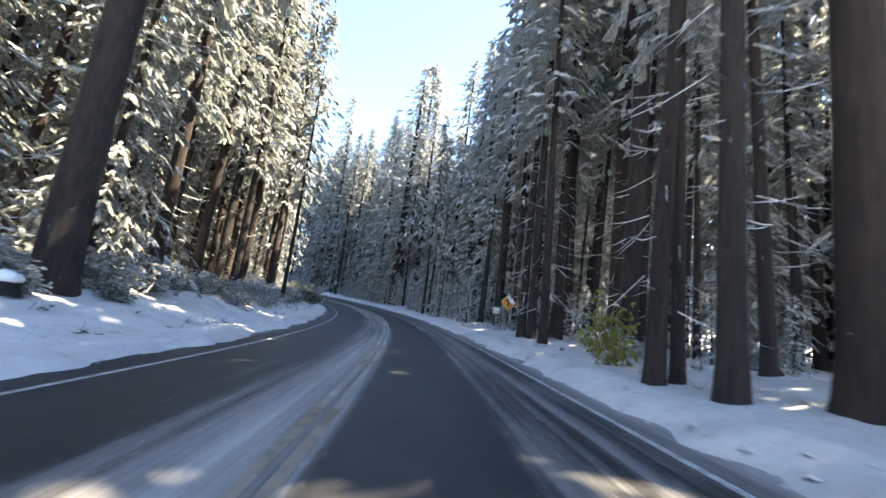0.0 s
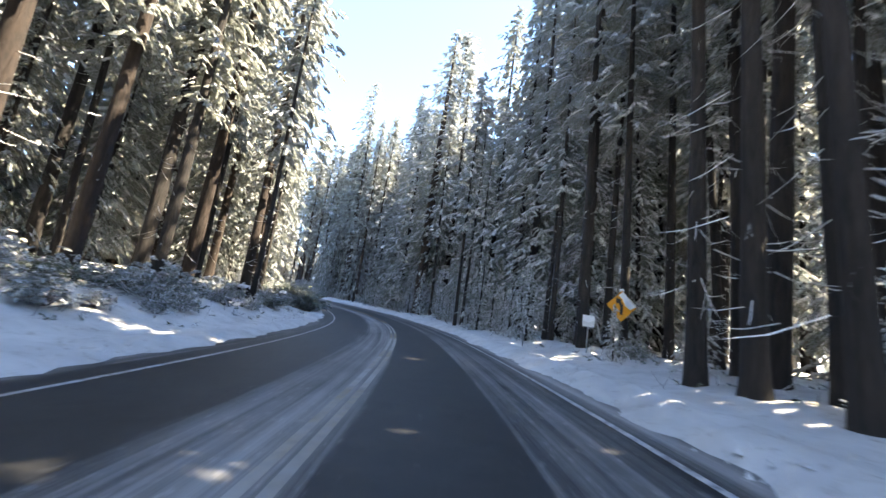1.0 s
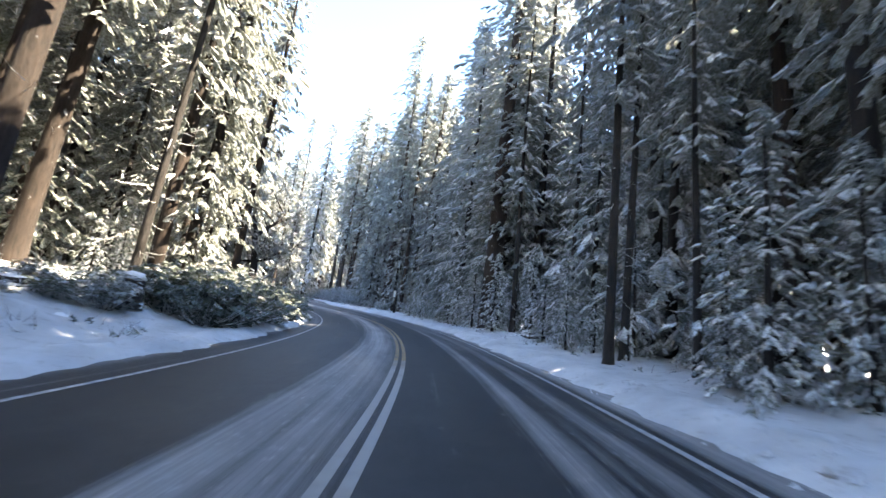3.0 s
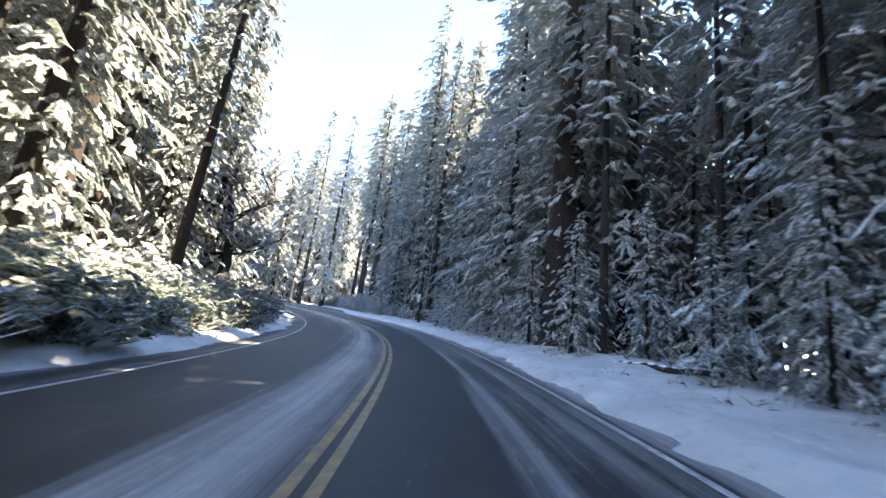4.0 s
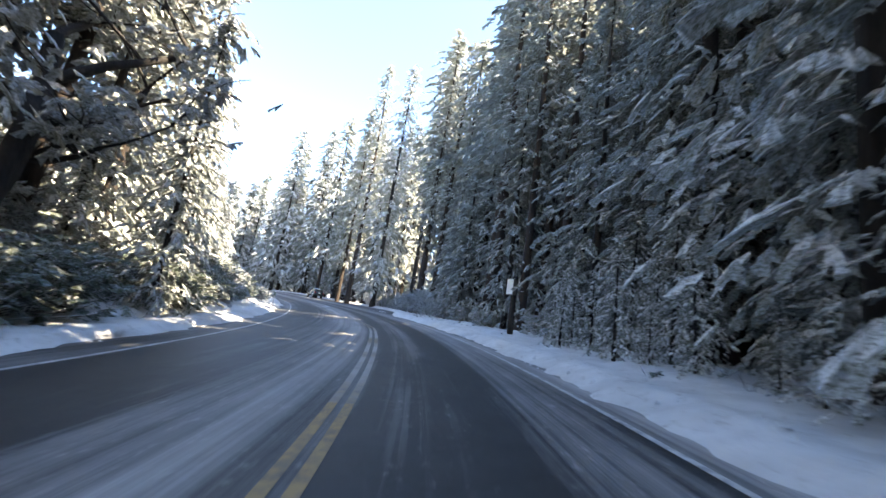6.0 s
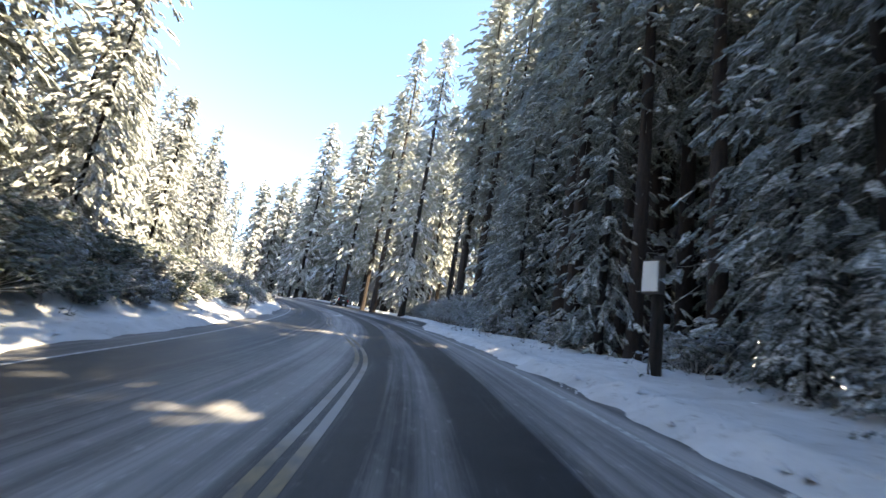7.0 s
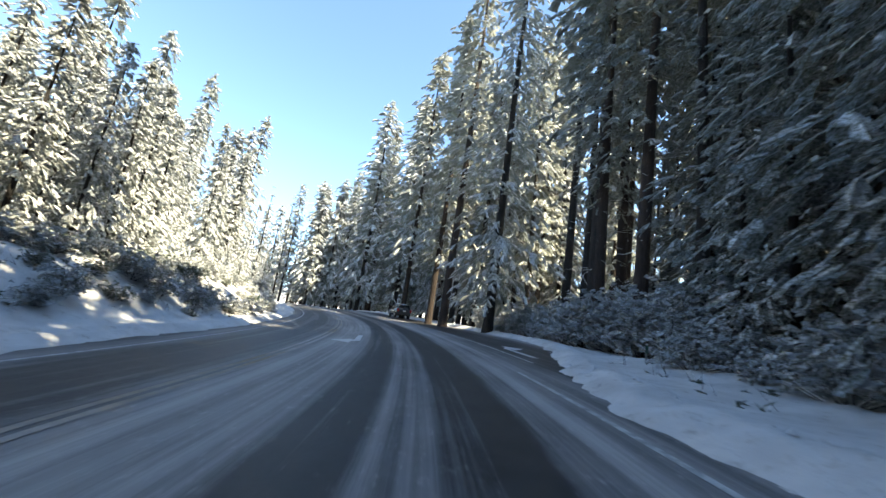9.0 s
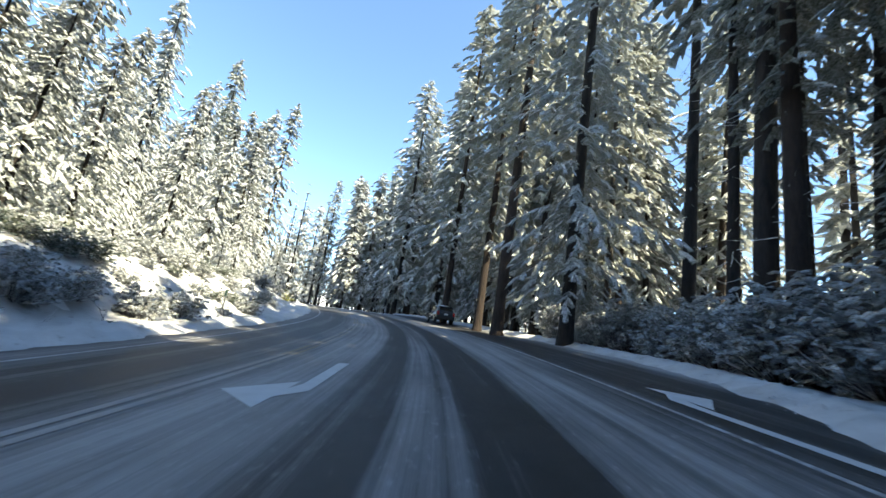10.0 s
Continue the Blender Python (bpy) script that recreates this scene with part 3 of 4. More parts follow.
def oak(name, height, radius, seed, reach, tufts):
    """A broadleaf tree: a forked trunk with crooked limbs and a rounded crown of small leaf tufts under snow."""
    thing = new(name)
    rng = random.Random(seed)
    v, f, m, ends = [], [], [], []
    leaves = Foliage(seed + 1)
    leaves.fingers = 2

    def tube(points, radii, sides):
        start = len(v)
        for i, (q, r) in enumerate(zip(points, radii)):
            way = (points[min(i + 1, len(points) - 1)] - points[max(i - 1, 0)]).normalized()
            a = way.cross(Vector((0.3, 0.9, 0.1))).normalized()
            b = way.cross(a)
            for k in range(sides):
                t = 6.2832 * k / sides
                rr = r * (1 + 0.1 * math.sin(3 * t + i + seed))
                v.append(q + (a * math.cos(t) + b * math.sin(t)) * rr)
        for i in range(len(points) - 1):
            for k in range(sides):
                f.append((start + i * sides + k, start + i * sides + (k + 1) % sides, start + (i + 1) * sides + (k + 1) % sides, start + (i + 1) * sides + k))
                m.append(0)

    def grow(at, way, length, r, depth):
        points, radii = [at.copy()], [r]
        d = way.normalized()
        for i in range(5):
            d = (d + Vector((rng.uniform(-1, 1), rng.uniform(-1, 1), rng.uniform(-0.5, 0.7))) * (0.16 if depth == 0 else 0.3)).normalized()
            points.append(points[-1] + d * length / 5)
            radii.append(r * (1 - 0.42 * (i + 1) / 5))
        tube(points, radii, 9 if depth == 0 else (6 if depth == 1 else 4))
        if depth >= 2:
            ends.extend(points[2:])
        if depth == 3:
            return
        for i in range(4 if depth else 5):
            t = rng.uniform(0, 6.2832)
            out = (d * rng.uniform(0.4, 0.9) + Vector((math.cos(t), math.sin(t), rng.uniform(-0.15, 0.6)))).normalized()
            start = points[rng.choice((3, 4, 5))] if depth else points[rng.choice((2, 3, 4, 5))]
            grow(start, out, length * rng.uniform(0.5, 0.72), radii[-1] * rng.uniform(0.55, 0.85), depth + 1)

    grow(Vector((0, 0, -0.2)), Vector((0.34, -0.05, 1)), height * 0.5, radius, 0)
    grow(Vector((-0.35, 0.5, -0.2)), Vector((-0.12, 0.25, 1)), height * 0.38, radius * 0.72, 0)
    for q in ends:
        for i in range(tufts):
            t = rng.uniform(0, 6.2832)
            at = q + Vector((rng.gauss(0, 1), rng.gauss(0, 1), rng.gauss(0, 0.8))) * reach
            leaves.pad(at, (math.cos(t), math.sin(t), rng.uniform(-0.9, 0.5)), rng.uniform(0.3, 0.6), rng.uniform(0.28, 0.5), 0.6)
    mesh_object("trunk", v, f, [BARK], m, True, thing)
    crown = mesh_object("crown", leaves.v, leaves.f, [OAK_LEAVES, LADEN_SHRUB], leaves.m, False, thing)
    crown.data.polygons.foreach_set("use_smooth", np.asarray(leaves.m) == 1)
    return thing


FIR_LABEL = "tall dark green fir tree laden with fresh snow"
PINE_LABEL = "tall pine tree with bare brown trunk and snowy crown"
POLE_LABEL = "slender forest tree with bare snow-dusted lower branches"
YOUNG_LABEL = "young fir with branches bowed under snow"
SHRUB_LABEL = "roadside shrub covered with snow and frost"

KINDS = {}


def kind(key, thing, label, category, group, height):
    tagged(thing, label, category, group)
    KINDS.setdefault(key, []).append([thing, height, False])


for n in range(4):
    kind("fir", conifer("fir_tree", 38, 0.42, 0.08, 5.7, 100 + n, 0.95, 7, 8, 0.8, 0.8, BARK, NEEDLES, 0.62, 24), FIR_LABEL, "tree", "forest firs", 38)
for n in range(4):
    kind("pine", conifer("pine_tree", 44, 0.43, 0.3, 4.3, 200 + n, 1.1, 6, 6, 0.85, 0.75, BARK_RED if n % 2 else BARK, NEEDLES_PINE, 0.55, 44, 0.0, 0.45, 2.2), PINE_LABEL, "tree", "forest pines", 44)
for n in range(4):
    kind("pole", conifer("pole_tree", 30, 0.2, 0.36, 2.5, 300 + n, 0.95, 5, 4, 0.8, 0.85, BARK, NEEDLES, 0.6, 90, 0.01 * (n - 1), 0.45, 1.6), POLE_LABEL, "tree", "slender forest trees", 30)
for n in range(4):
    kind("mid", conifer("fir_tree", 20, 0.2, 0.04, 3.9, 400 + n, 0.66, 7, 6, 0.7, 0.85, BARK, NEEDLES, 0.66, 10, uneven=0.3), FIR_LABEL, "tree", "forest firs", 20)
for n in range(4):
    kind("young", conifer("young_fir", 5.5, 0.08, 0.03, 1.6, 500 + n, 0.34, 7, 5, 0.27, 0.8, BARK, NEEDLES, 0.75), YOUNG_LABEL, "tree", "young firs", 5.5)
for n in range(3):
    kind("farfir", conifer("fir_tree", 40, 0.4, 0.08, 5.8, 600 + n, 1.2, 7, 5, 1.4, 0.85, BARK, NEEDLES, 0.62, 0), FIR_LABEL, "tree", "forest firs", 40)
for n in range(3):
    kind("farpine", conifer("pine_tree", 44, 0.42, 0.2, 5.0, 650 + n, 1.3, 6, 5, 1.35, 0.8, BARK_RED if n else BARK, NEEDLES_PINE, 0.6, 16, 0.0, 0.38, 2.4), PINE_LABEL, "tree", "forest pines", 44)
for n in range(3):
    kind("highpine", conifer("pine_tree", 42, 0.34, 0.5, 3.6, 630 + n, 1.2, 6, 4, 1.1, 0.8, BARK, NEEDLES_PINE, 0.55, 90, 0.0, 0.4, 1.9), PINE_LABEL, "tree", "forest pines", 42)
for n in range(3):
    kind("distantfir", conifer("fir_tree", 40, 0.4, 0.08, 5.8, 620 + n, 1.5, 6, 4, 1.9, 0.85, BARK, NEEDLES, 0.62, 0), FIR_LABEL, "tree", "forest firs", 40)
# Dark kinds: less snow, and deep shade painted into the needle colour.
for n in range(2):
    kind("darkfir", conifer("fir_tree", 38, 0.42, 0.07, 4.8, 160 + n, 0.95, 7, 7, 0.85, 0.6, BARK, NEEDLES_SHADE_TONED, 0.72, 24), "tall dark green fir with little snow and shade painted into its needles", "tree", "shaded firs", 38)
    kind("darkpine", conifer("pine_tree", 44, 0.43, 0.28, 4.3, 260 + n, 1.1, 6, 6, 0.85, 0.6, BARK_RED, NEEDLES_SHADE_TONED, 0.55, 40, 0.0, 0.45, 2.2), "tall dark pine with little snow and shade painted into its needles", "tree", "shaded pines", 44)
    kind("darkmid", conifer("fir_tree", 20, 0.22, 0.04, 3.6, 460 + n, 0.66, 7, 6, 0.62, 0.65, BARK, NEEDLES_SHADE_TONED, 0.72, 8, uneven=0.3), "dark green fir with some snow and shade painted into its needles", "tree", "shaded firs", 20)
kind("giant", conifer("cedar_tree", 46, 0.85, 0.2, 4.4, 680, 1.0, 7, 7, 0.8, 0.6, BARK_RED, NEEDLES_PINE, 0.6, 60, 0.0, 0.4, 2.6), "massive old cedar with furrowed red-brown bark", "tree", "old cedars", 46)
for n in range(3):
    kind("shrub", shrub("shrub", 1.3, 1.3, 700 + n, 64, 0.3, 0.75, SHRUB_LEAVES), SHRUB_LABEL, "shrub", "roadside shrubs", 1.3)
for n in range(2):
    kind("thicket", shrub("evergreen_shrub", 1.3, 1.4, 720 + n, 72, 0.31, 0.1, THICKET_LEAVES), "dense dark green evergreen shrub dusted with snow", "shrub", "evergreen shrubs", 1.3)
for n in range(3):
    kind("bigshrub", shrub("shrub", 3.0, 2.1, 760 + n, 250, 0.4, 0.8, SHRUB_LEAVES, 0.016), "tall bushy roadside shrub whitened by frost and snow", "shrub", "tall frosted shrubs", 3.0)
kind("bright", shrub("leafy_bush", 1.5, 1.3, 740, 110, 0.28, 0.05, BRIGHT_LEAVES), "yellow-green leafy bush in the sun", "shrub", "leafy bushes", 1.5)

kind("oak", oak("oak_tree", 17, 0.42, 811, 0.5, 2), "forked dark oak with a rounded crown under fresh snow", "tree", "roadside oaks", 17)

TAKEN = []


def plant(key, x, y, height, turn=None, width=1.0, tilt=(0, 0), sink=0.05):
    rng = random.Random(int(x * 131 + y * 977) + len(TAKEN))
    choices = KINDS[key]
    entry = choices[rng.randrange(len(choices))]
    thing, tall, used = entry
    k = height / tall
    m = Matrix.LocRotScale((x, y, ground_at(x, y) - sink), Euler((radians(tilt[0]), radians(tilt[1]), rng.uniform(0, 6.28) if turn is None else turn)), (k * width, k * width, k))
    TAKEN.append((x, y))
    if not used:
        entry[2] = True
        thing.matrix_basis = m
        return thing
    scale = thing.scale.copy()
    thing.scale = (1, 1, 1)
    made = copy_thing(thing, m)
    thing.scale = scale
    return made


# Trees that stand out along the road: kind, x, y, height.
MARKED = [
    ("oak", -30.6, 74.4, 17), ("pine", -10.5, 12.0, 40, 1.5), ("darkpine", -14.8, 22.4, 38), ("pine", -17.7, 34.8, 40), ("pine", -15.8, 33.6, 34), ("pine", -24.5, 35.2, 40),
    ("pole", -14.2, 40.3, 30), ("pole", -19.5, 42.4, 34), ("pole", -19.8, 52.5, 30), ("darkpine", -24.0, 51.0, 42), ("pine", -24.9, 49.4, 40), ("pine", -22.5, 56.0, 38),
    ("pole", 4.7, 9.2, 32), ("pole", 5.3, 9.4, 24), ("pole", 5.0, 7.3, 36), ("pine", 6.1, 6.0, 42), ("pine", 8.8, 21.2, 42), ("pole", 9.0, 29.2, 30), ("pole", 5.6, 30.8, 28),
    ("pole", 4.8, 23.9, 34), ("pole", 4.9, 22.0, 36), ("pole", 5.0, 19.8, 32), ("pole", 6.2, 21.6, 30), ("highpine", 5.1, 35.0, 40), ("pole", 4.7, 33.4, 34), ("pole", 4.0, 36.9, 24), ("pole", 3.9, 38.2, 22), ("pole", 6.4, 35.4, 30), ("darkpine", -25.9, 60.9, 36), ("pole", 7.3, 26.5, 30),
    ("pole", -1.5, 52.4, 25), ("pole", -0.9, 53.2, 23), ("pole", 0.2, 50.0, 17), ("darkfir", -22.6, 58.0, 34, 0.9), ("fir", -6.2, 79.8, 49, 1.4), ("pine", -28.5, 107.5, 53), ("mid", 1.2, 55.6, 23), ("pole", 0.4, 69.6, 32), ("pole", -1.6, 66.6, 28),
    ("giant", -7.2, 71.6, 44), ("pole", -5.2, 69.0, 30), ("fir", -4.0, 72.6, 38, 1.0), ("fir", -11.3, 80.6, 34),
    ("darkmid", -17.6, 92.2, 21), ("darkmid", -14.6, 90.0, 20), ("darkpine", -24.2, 103.4, 40), ("darkpine", -23.3, 105.6, 40), ("darkpine", -21.6, 103.4, 42), ("pole", -26.3, 109.0, 32), ("darkpine", -20.4, 98.8, 38),
    ("pine", -62.0, 129.8, 46), ("farfir", -92.5, 150.7, 43), ("farpine", -96.0, 153.0, 46),
    ("farfir", -104.0, 151.1, 46), ("farfir", -107.1, 125.4, 28, 0.85), ("farfir", -103.2, 116.0, 26, 0.85), ("highpine", -45.6, 125.3, 46, 1.25), ("highpine", -49.8, 130.0, 43, 1.1),
    ("pole", -47.2, 127.5, 44), ("farpine", -59.9, 143.3, 38), ("farpine", -66.0, 132.0, 38), ("farpine", -76.4, 137.8, 40), ("farpine", -70.6, 141.0, 40),
    ("darkpine", -27.5, 68.2, 34), ("darkmid", -36.7, 117.7, 15), ("darkmid", -35.1, 115.7, 18), ("darkfir", -34.0, 118.0, 38), ("darkfir", -36.2, 120.6, 40), ("darkfir", -32.6, 115.4, 40), ("darkmid", -33.3, 113.5, 13), ("darkfir", -38.6, 123.4, 34),
    ("fir", -55.4, 128.0, 44, 0.9), ("mid", -29.6, 79.2, 11), ("mid", -40.2, 86.4, 12, 0.85), ("mid", -44.2, 86.8, 22, 0.85), ("fir", -19.0, 110.4, 44), ("farfir", -88.4, 109.0, 20, 0.85), ("farfir", -103.0, 109.8, 34, 0.85), ("farpine", -98.0, 103.0, 36, 0.9),
]
for key, x, y, tall, *width in MARKED:
    plant(key, x, y, tall, None, *width)


# Small glades without tall trees: x, y, radius
GLADES = [(-67.5, 108.2, 2.0), (-74.4, 107.0, 2.5), (-13.0, 83.5, 1.3), (-7.0, 84.7, 1.4), (-1.0, 85.8, 1.8), (-4.4, 63.8, 2.4), (4.4, 34.6, 2.6), (-25.5, 60.5, 1.8), (-2.8, 67.6, 1.5)]


def clear_of(x, y, gap):
    return all((x - a) ** 2 + (y - b) ** 2 > gap * gap for a, b in TAKEN)


def forest(seed, s0, s1, lat0, lat1, number, gap, mixture, margin=3.2):
    """Fills a stretch beside the road. mixture: kind, weight, least and greatest height."""
    rng = random.Random(seed)
    made, tries = 0, 0
    while made < number and tries < number * 14:
        tries += 1
        s, lat = rng.uniform(s0, s1), rng.uniform(lat0, lat1)
        x, y, _ = on_line(s, lat)
        x, y = float(x), float(y)
        ns, nl = nearest(x, y)
        if not (left_edge(ns[0]) - margin > nl[0] or nl[0] > right_edge(ns[0]) + 2.0) or not clear_of(x, y, gap):
            continue
        if any((x - a) ** 2 + (y - b) ** 2 < r * r for a, b, r in GLADES):
            continue
        low_growth = 0.92 if 57 < y < 74 and -2 < x < 13 else 0.77 if 57 < y < 95 and -2 < x < 13 else 1.0
        roll = rng.uniform(0, sum(w for _, w, _, _ in mixture))
        for key, w, low, high in mixture:
            roll -= w
            if roll <= 0:
                break
        plant(key, x, y, rng.uniform(low, high) * low_growth, None, rng.uniform(0.85, 1.15), (rng.uniform(-1.5, 1.5), rng.uniform(-1.5, 1.5)))
        made += 1


# Right-hand forest; it opens a little where the sun reaches the far bank
forest(1, -12, 16, 7.5, 20, 20, 1.8, [("pole", 5, 20, 32), ("highpine", 2, 32, 42)])
forest(36, 0, 60, 22, 34, 9, 2.6, [("darkmid", 2, 14, 22), ("farfir", 1, 20, 30)])
forest(18, 14, 34, 8.0, 17, 19, 1.8, [("pole", 4, 20, 32), ("highpine", 2, 32, 42), ("mid", 2, 14, 24)])
forest(16, 14, 54, 14, 25, 15, 2.4, [("highpine", 3, 42, 52), ("farpine", 2, 44, 54)])
forest(15, 12, 62, 13, 30, 20, 2.8, [("highpine", 2, 30, 38), ("farfir", 1, 24, 34), ("farpine", 1, 32, 42)])
forest(2, 32, 70, 9.0, 16, 23, 2.6, [("mid", 6, 14, 26), ("fir", 3, 30, 42), ("pine", 1, 34, 42)])
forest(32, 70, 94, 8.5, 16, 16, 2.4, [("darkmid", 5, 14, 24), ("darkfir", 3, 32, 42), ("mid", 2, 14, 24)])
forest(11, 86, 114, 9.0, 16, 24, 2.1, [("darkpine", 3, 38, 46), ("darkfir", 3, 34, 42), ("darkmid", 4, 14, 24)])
forest(19, 60, 76, 12, 24, 10, 2.4, [("farfir", 1, 28, 33), ("farpine", 1, 30, 34)])
forest(41, 54, 74, 24, 34, 12, 2.6, [("farfir", 2, 44, 52), ("farpine", 1, 44, 52)])
forest(3, 6, 106, 16, 30, 40, 3.0, [("farfir", 5, 28, 40), ("farpine", 3, 34, 44), ("pole", 1, 20, 34)])
forest(33, 110, 134, 13, 20, 12, 2.4, [("highpine", 3, 36, 44), ("darkpine", 1, 34, 42), ("darkmid", 1, 10, 16)])
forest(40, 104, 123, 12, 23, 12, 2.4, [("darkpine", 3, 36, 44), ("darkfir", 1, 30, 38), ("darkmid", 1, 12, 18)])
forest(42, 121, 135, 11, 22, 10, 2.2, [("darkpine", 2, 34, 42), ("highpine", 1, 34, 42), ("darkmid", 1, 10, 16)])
forest(39, 114, 136, 20, 32, 8, 2.6, [("pole", 1, 26, 36), ("darkpine", 1, 32, 40), ("darkmid", 1, 12, 18)])
forest(4, 148, 205, 12, 30, 26, 3.6, [("farpine", 3, 36, 46), ("farfir", 3, 28, 42), ("highpine", 2, 36, 44)])
forest(10, 150, 235, 11, 28, 28, 4.0, [("distantfir", 3, 28, 40), ("farpine", 1, 30, 40)])
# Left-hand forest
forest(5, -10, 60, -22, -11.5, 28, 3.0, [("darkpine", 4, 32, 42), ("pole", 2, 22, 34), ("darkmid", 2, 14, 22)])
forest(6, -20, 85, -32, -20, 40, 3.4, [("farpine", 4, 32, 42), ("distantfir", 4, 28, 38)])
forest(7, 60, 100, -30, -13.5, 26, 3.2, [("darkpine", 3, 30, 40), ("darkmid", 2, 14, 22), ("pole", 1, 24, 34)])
forest(8, 106, 140, -32, -16.5, 16, 3.8, [("mid", 1, 8, 11), ("farfir", 2, 9.5, 12.5)])
forest(17, 140, 200, -32, -15.5, 20, 3.8, [("mid", 1, 12, 17), ("distantfir", 2, 13, 19)])
forest(12, 90, 150, -48, -32, 8, 4.0, [("distantfir", 1, 16, 20)])
forest(13, 104, 118, -19, -14.4, 8, 2.3, [("mid", 1, 10.5, 12.5)])
forest(31, 119, 144, -19, -14.4, 12, 2.3, [("mid", 1, 10, 12.5)])
forest(14, 80, 99, -20, -13.4, 12, 2.4, [("mid", 2, 20, 27), ("fir", 1, 26, 33)])
forest(9, 200, 270, -30, 30, 22, 4.5, [("distantfir", 3, 28, 40), ("farpine", 2, 30, 42)])
# Young trees and shrubs
forest(20, 31, 94, 6.0, 9.5, 52, 1.2, [("young", 1, 1.8, 6.0)])
forest(21, 2, 32, 6.0, 12, 16, 1.3, [("young", 2, 1.2, 3.5), ("shrub", 1, 0.7, 1.2)])
forest(22, 114, 150, 11.0, 16, 26, 1.7, [("bigshrub", 1, 2.0, 3.4)])
forest(23, 96, 122, 8.2, 11, 14, 1.6, [("shrub", 3, 0.9, 2.2), ("young", 1, 1.6, 3.6)])
forest(24, 54, 84, -9.6, -7.2, 40, 1.0, [("thicket", 1, 1.4, 2.2)], 1.5)
forest(29, 82, 112, -12.0, -8.2, 36, 1.0, [("thicket", 1, 0.8, 1.5)], 1.8)
forest(25, 56, 92, -14.0, -10.0, 26, 1.4, [("shrub", 3, 1.4, 2.8), ("young", 1, 2.5, 5.0)])
forest(26, 6, 56, -14.5, -8.4, 50, 1.2, [("thicket", 2, 0.5, 1.1), ("shrub", 3, 0.5, 1.4)], 2.4)
forest(30, 3, 46, -14.5, -9.8, 44, 0.9, [("shrub", 3, 0.8, 1.7), ("thicket", 1, 0.6, 1.1)], 3.2)
forest(35, 82, 104, -14.0, -8.6, 34, 0.9, [("shrub", 3, 0.8, 1.6), ("thicket", 1, 0.7, 1.3)], 1.7)
forest(27, 90, 136, -14.0, -9.0, 56, 1.0, [("shrub", 2, 0.5, 1.3), ("thicket", 1, 0.5, 1.1)], 1.7)
forest(38, 110, 150, -13.0, -8.2, 44, 0.9, [("shrub", 3, 0.5, 1.3), ("thicket", 1, 0.5, 1.0)], 1.2)
forest(28, 120, 190, -16.0, -10.5, 26, 1.8, [("young", 1, 3.0, 7.0), ("shrub", 1, 0.8, 1.6)], 2.4)
for x, y, tall in ((-44.6, 121.6, 3.4), (-42.4, 120.6, 3.6), (-46.8, 124.2, 3.0), (-40.6, 119.0, 3.4), (-49.0, 126.4, 2.6), (-51.4, 129.2, 2.3), (-54.2, 131.4, 2.1), (-57.2, 133.2, 1.9), (-41.4, 122.6, 4.2), (-44.0, 124.4, 3.8), (-39.4, 120.8, 4.4), (-38.0, 118.2, 4.0)):
    plant("bigshrub", x, y, tall)
plant("bright", -116.7, 135.5, 2.6, None, 1.2)
plant("bright", 5.0, 12.4, 2.3, None, 0.42)


for entries in KINDS.values():
    for thing, _, used in entries:
        if not used:
            for ob in (*thing.children_recursive, thing):
                bpy.data.objects.remove(ob)


def woods(seed, number):
    """Far trees behind the forest, too many to count."""
    rng = random.Random(seed)
    mass = Foliage(seed, False)
    bv, bf = [], []
    for _ in range(number):
        while True:
            s, lat = rng.uniform(-60, 330), rng.choice((rng.uniform(28, 46), rng.uniform(28, 110), rng.uniform(-110, -30), rng.uniform(-50, -30), rng.uniform(-50, 60)))
            if -30 < lat < 28 and s < 235:
                continue
            x, y, _ = on_line(s, lat)
            ns, nl = nearest(x, y)
            if nl[0] > 28 or nl[0] < -30 or ns[0] > 230:
                break
        x, y = float(x), float(y)
        z, tall = ground_at(x, y), rng.uniform(22, 36) * (0.55 if s > 92 and lat < 0 else 1.0)
        n = len(bv)
        for a, r in ((-0.3, 0.4), (tall * 0.9, 0.12)):
            bv += [(x + r, y, z + a), (x - r * 0.5, y + r * 0.87, z + a), (x - r * 0.5, y - r * 0.87, z + a)]
        bf += [(n, n + 1, n + 4, n + 3), (n + 1, n + 2, n + 5, n + 4), (n + 2, n, n + 3, n + 5)]
        a = rng.uniform(0.05, 0.3)
        while a < 1:
            reach = 3.4 * (1 - a) ** 0.8 + 0.5
            turn = rng.uniform(0, 6.28)
            for k in range(3):
                t = turn + 2.1 * k
                mass.frond((x, y, z + a * tall), (math.cos(t), math.sin(t), -0.35), reach, reach * 0.8, 0.85)
            a += 0.075
    thing = tagged(new("distant_woods"), "distant snowy conifer woods behind the roadside forest", "woods", kind="stuff")
    tagged(mesh_object("trunks", bv, bf, [BARK], None, False, thing), kind="stuff")
    tagged(mesh_object("crowns", mass.v, mass.f, [NEEDLES, LADEN], mass.m, False, thing), kind="stuff")


woods(77, 900)


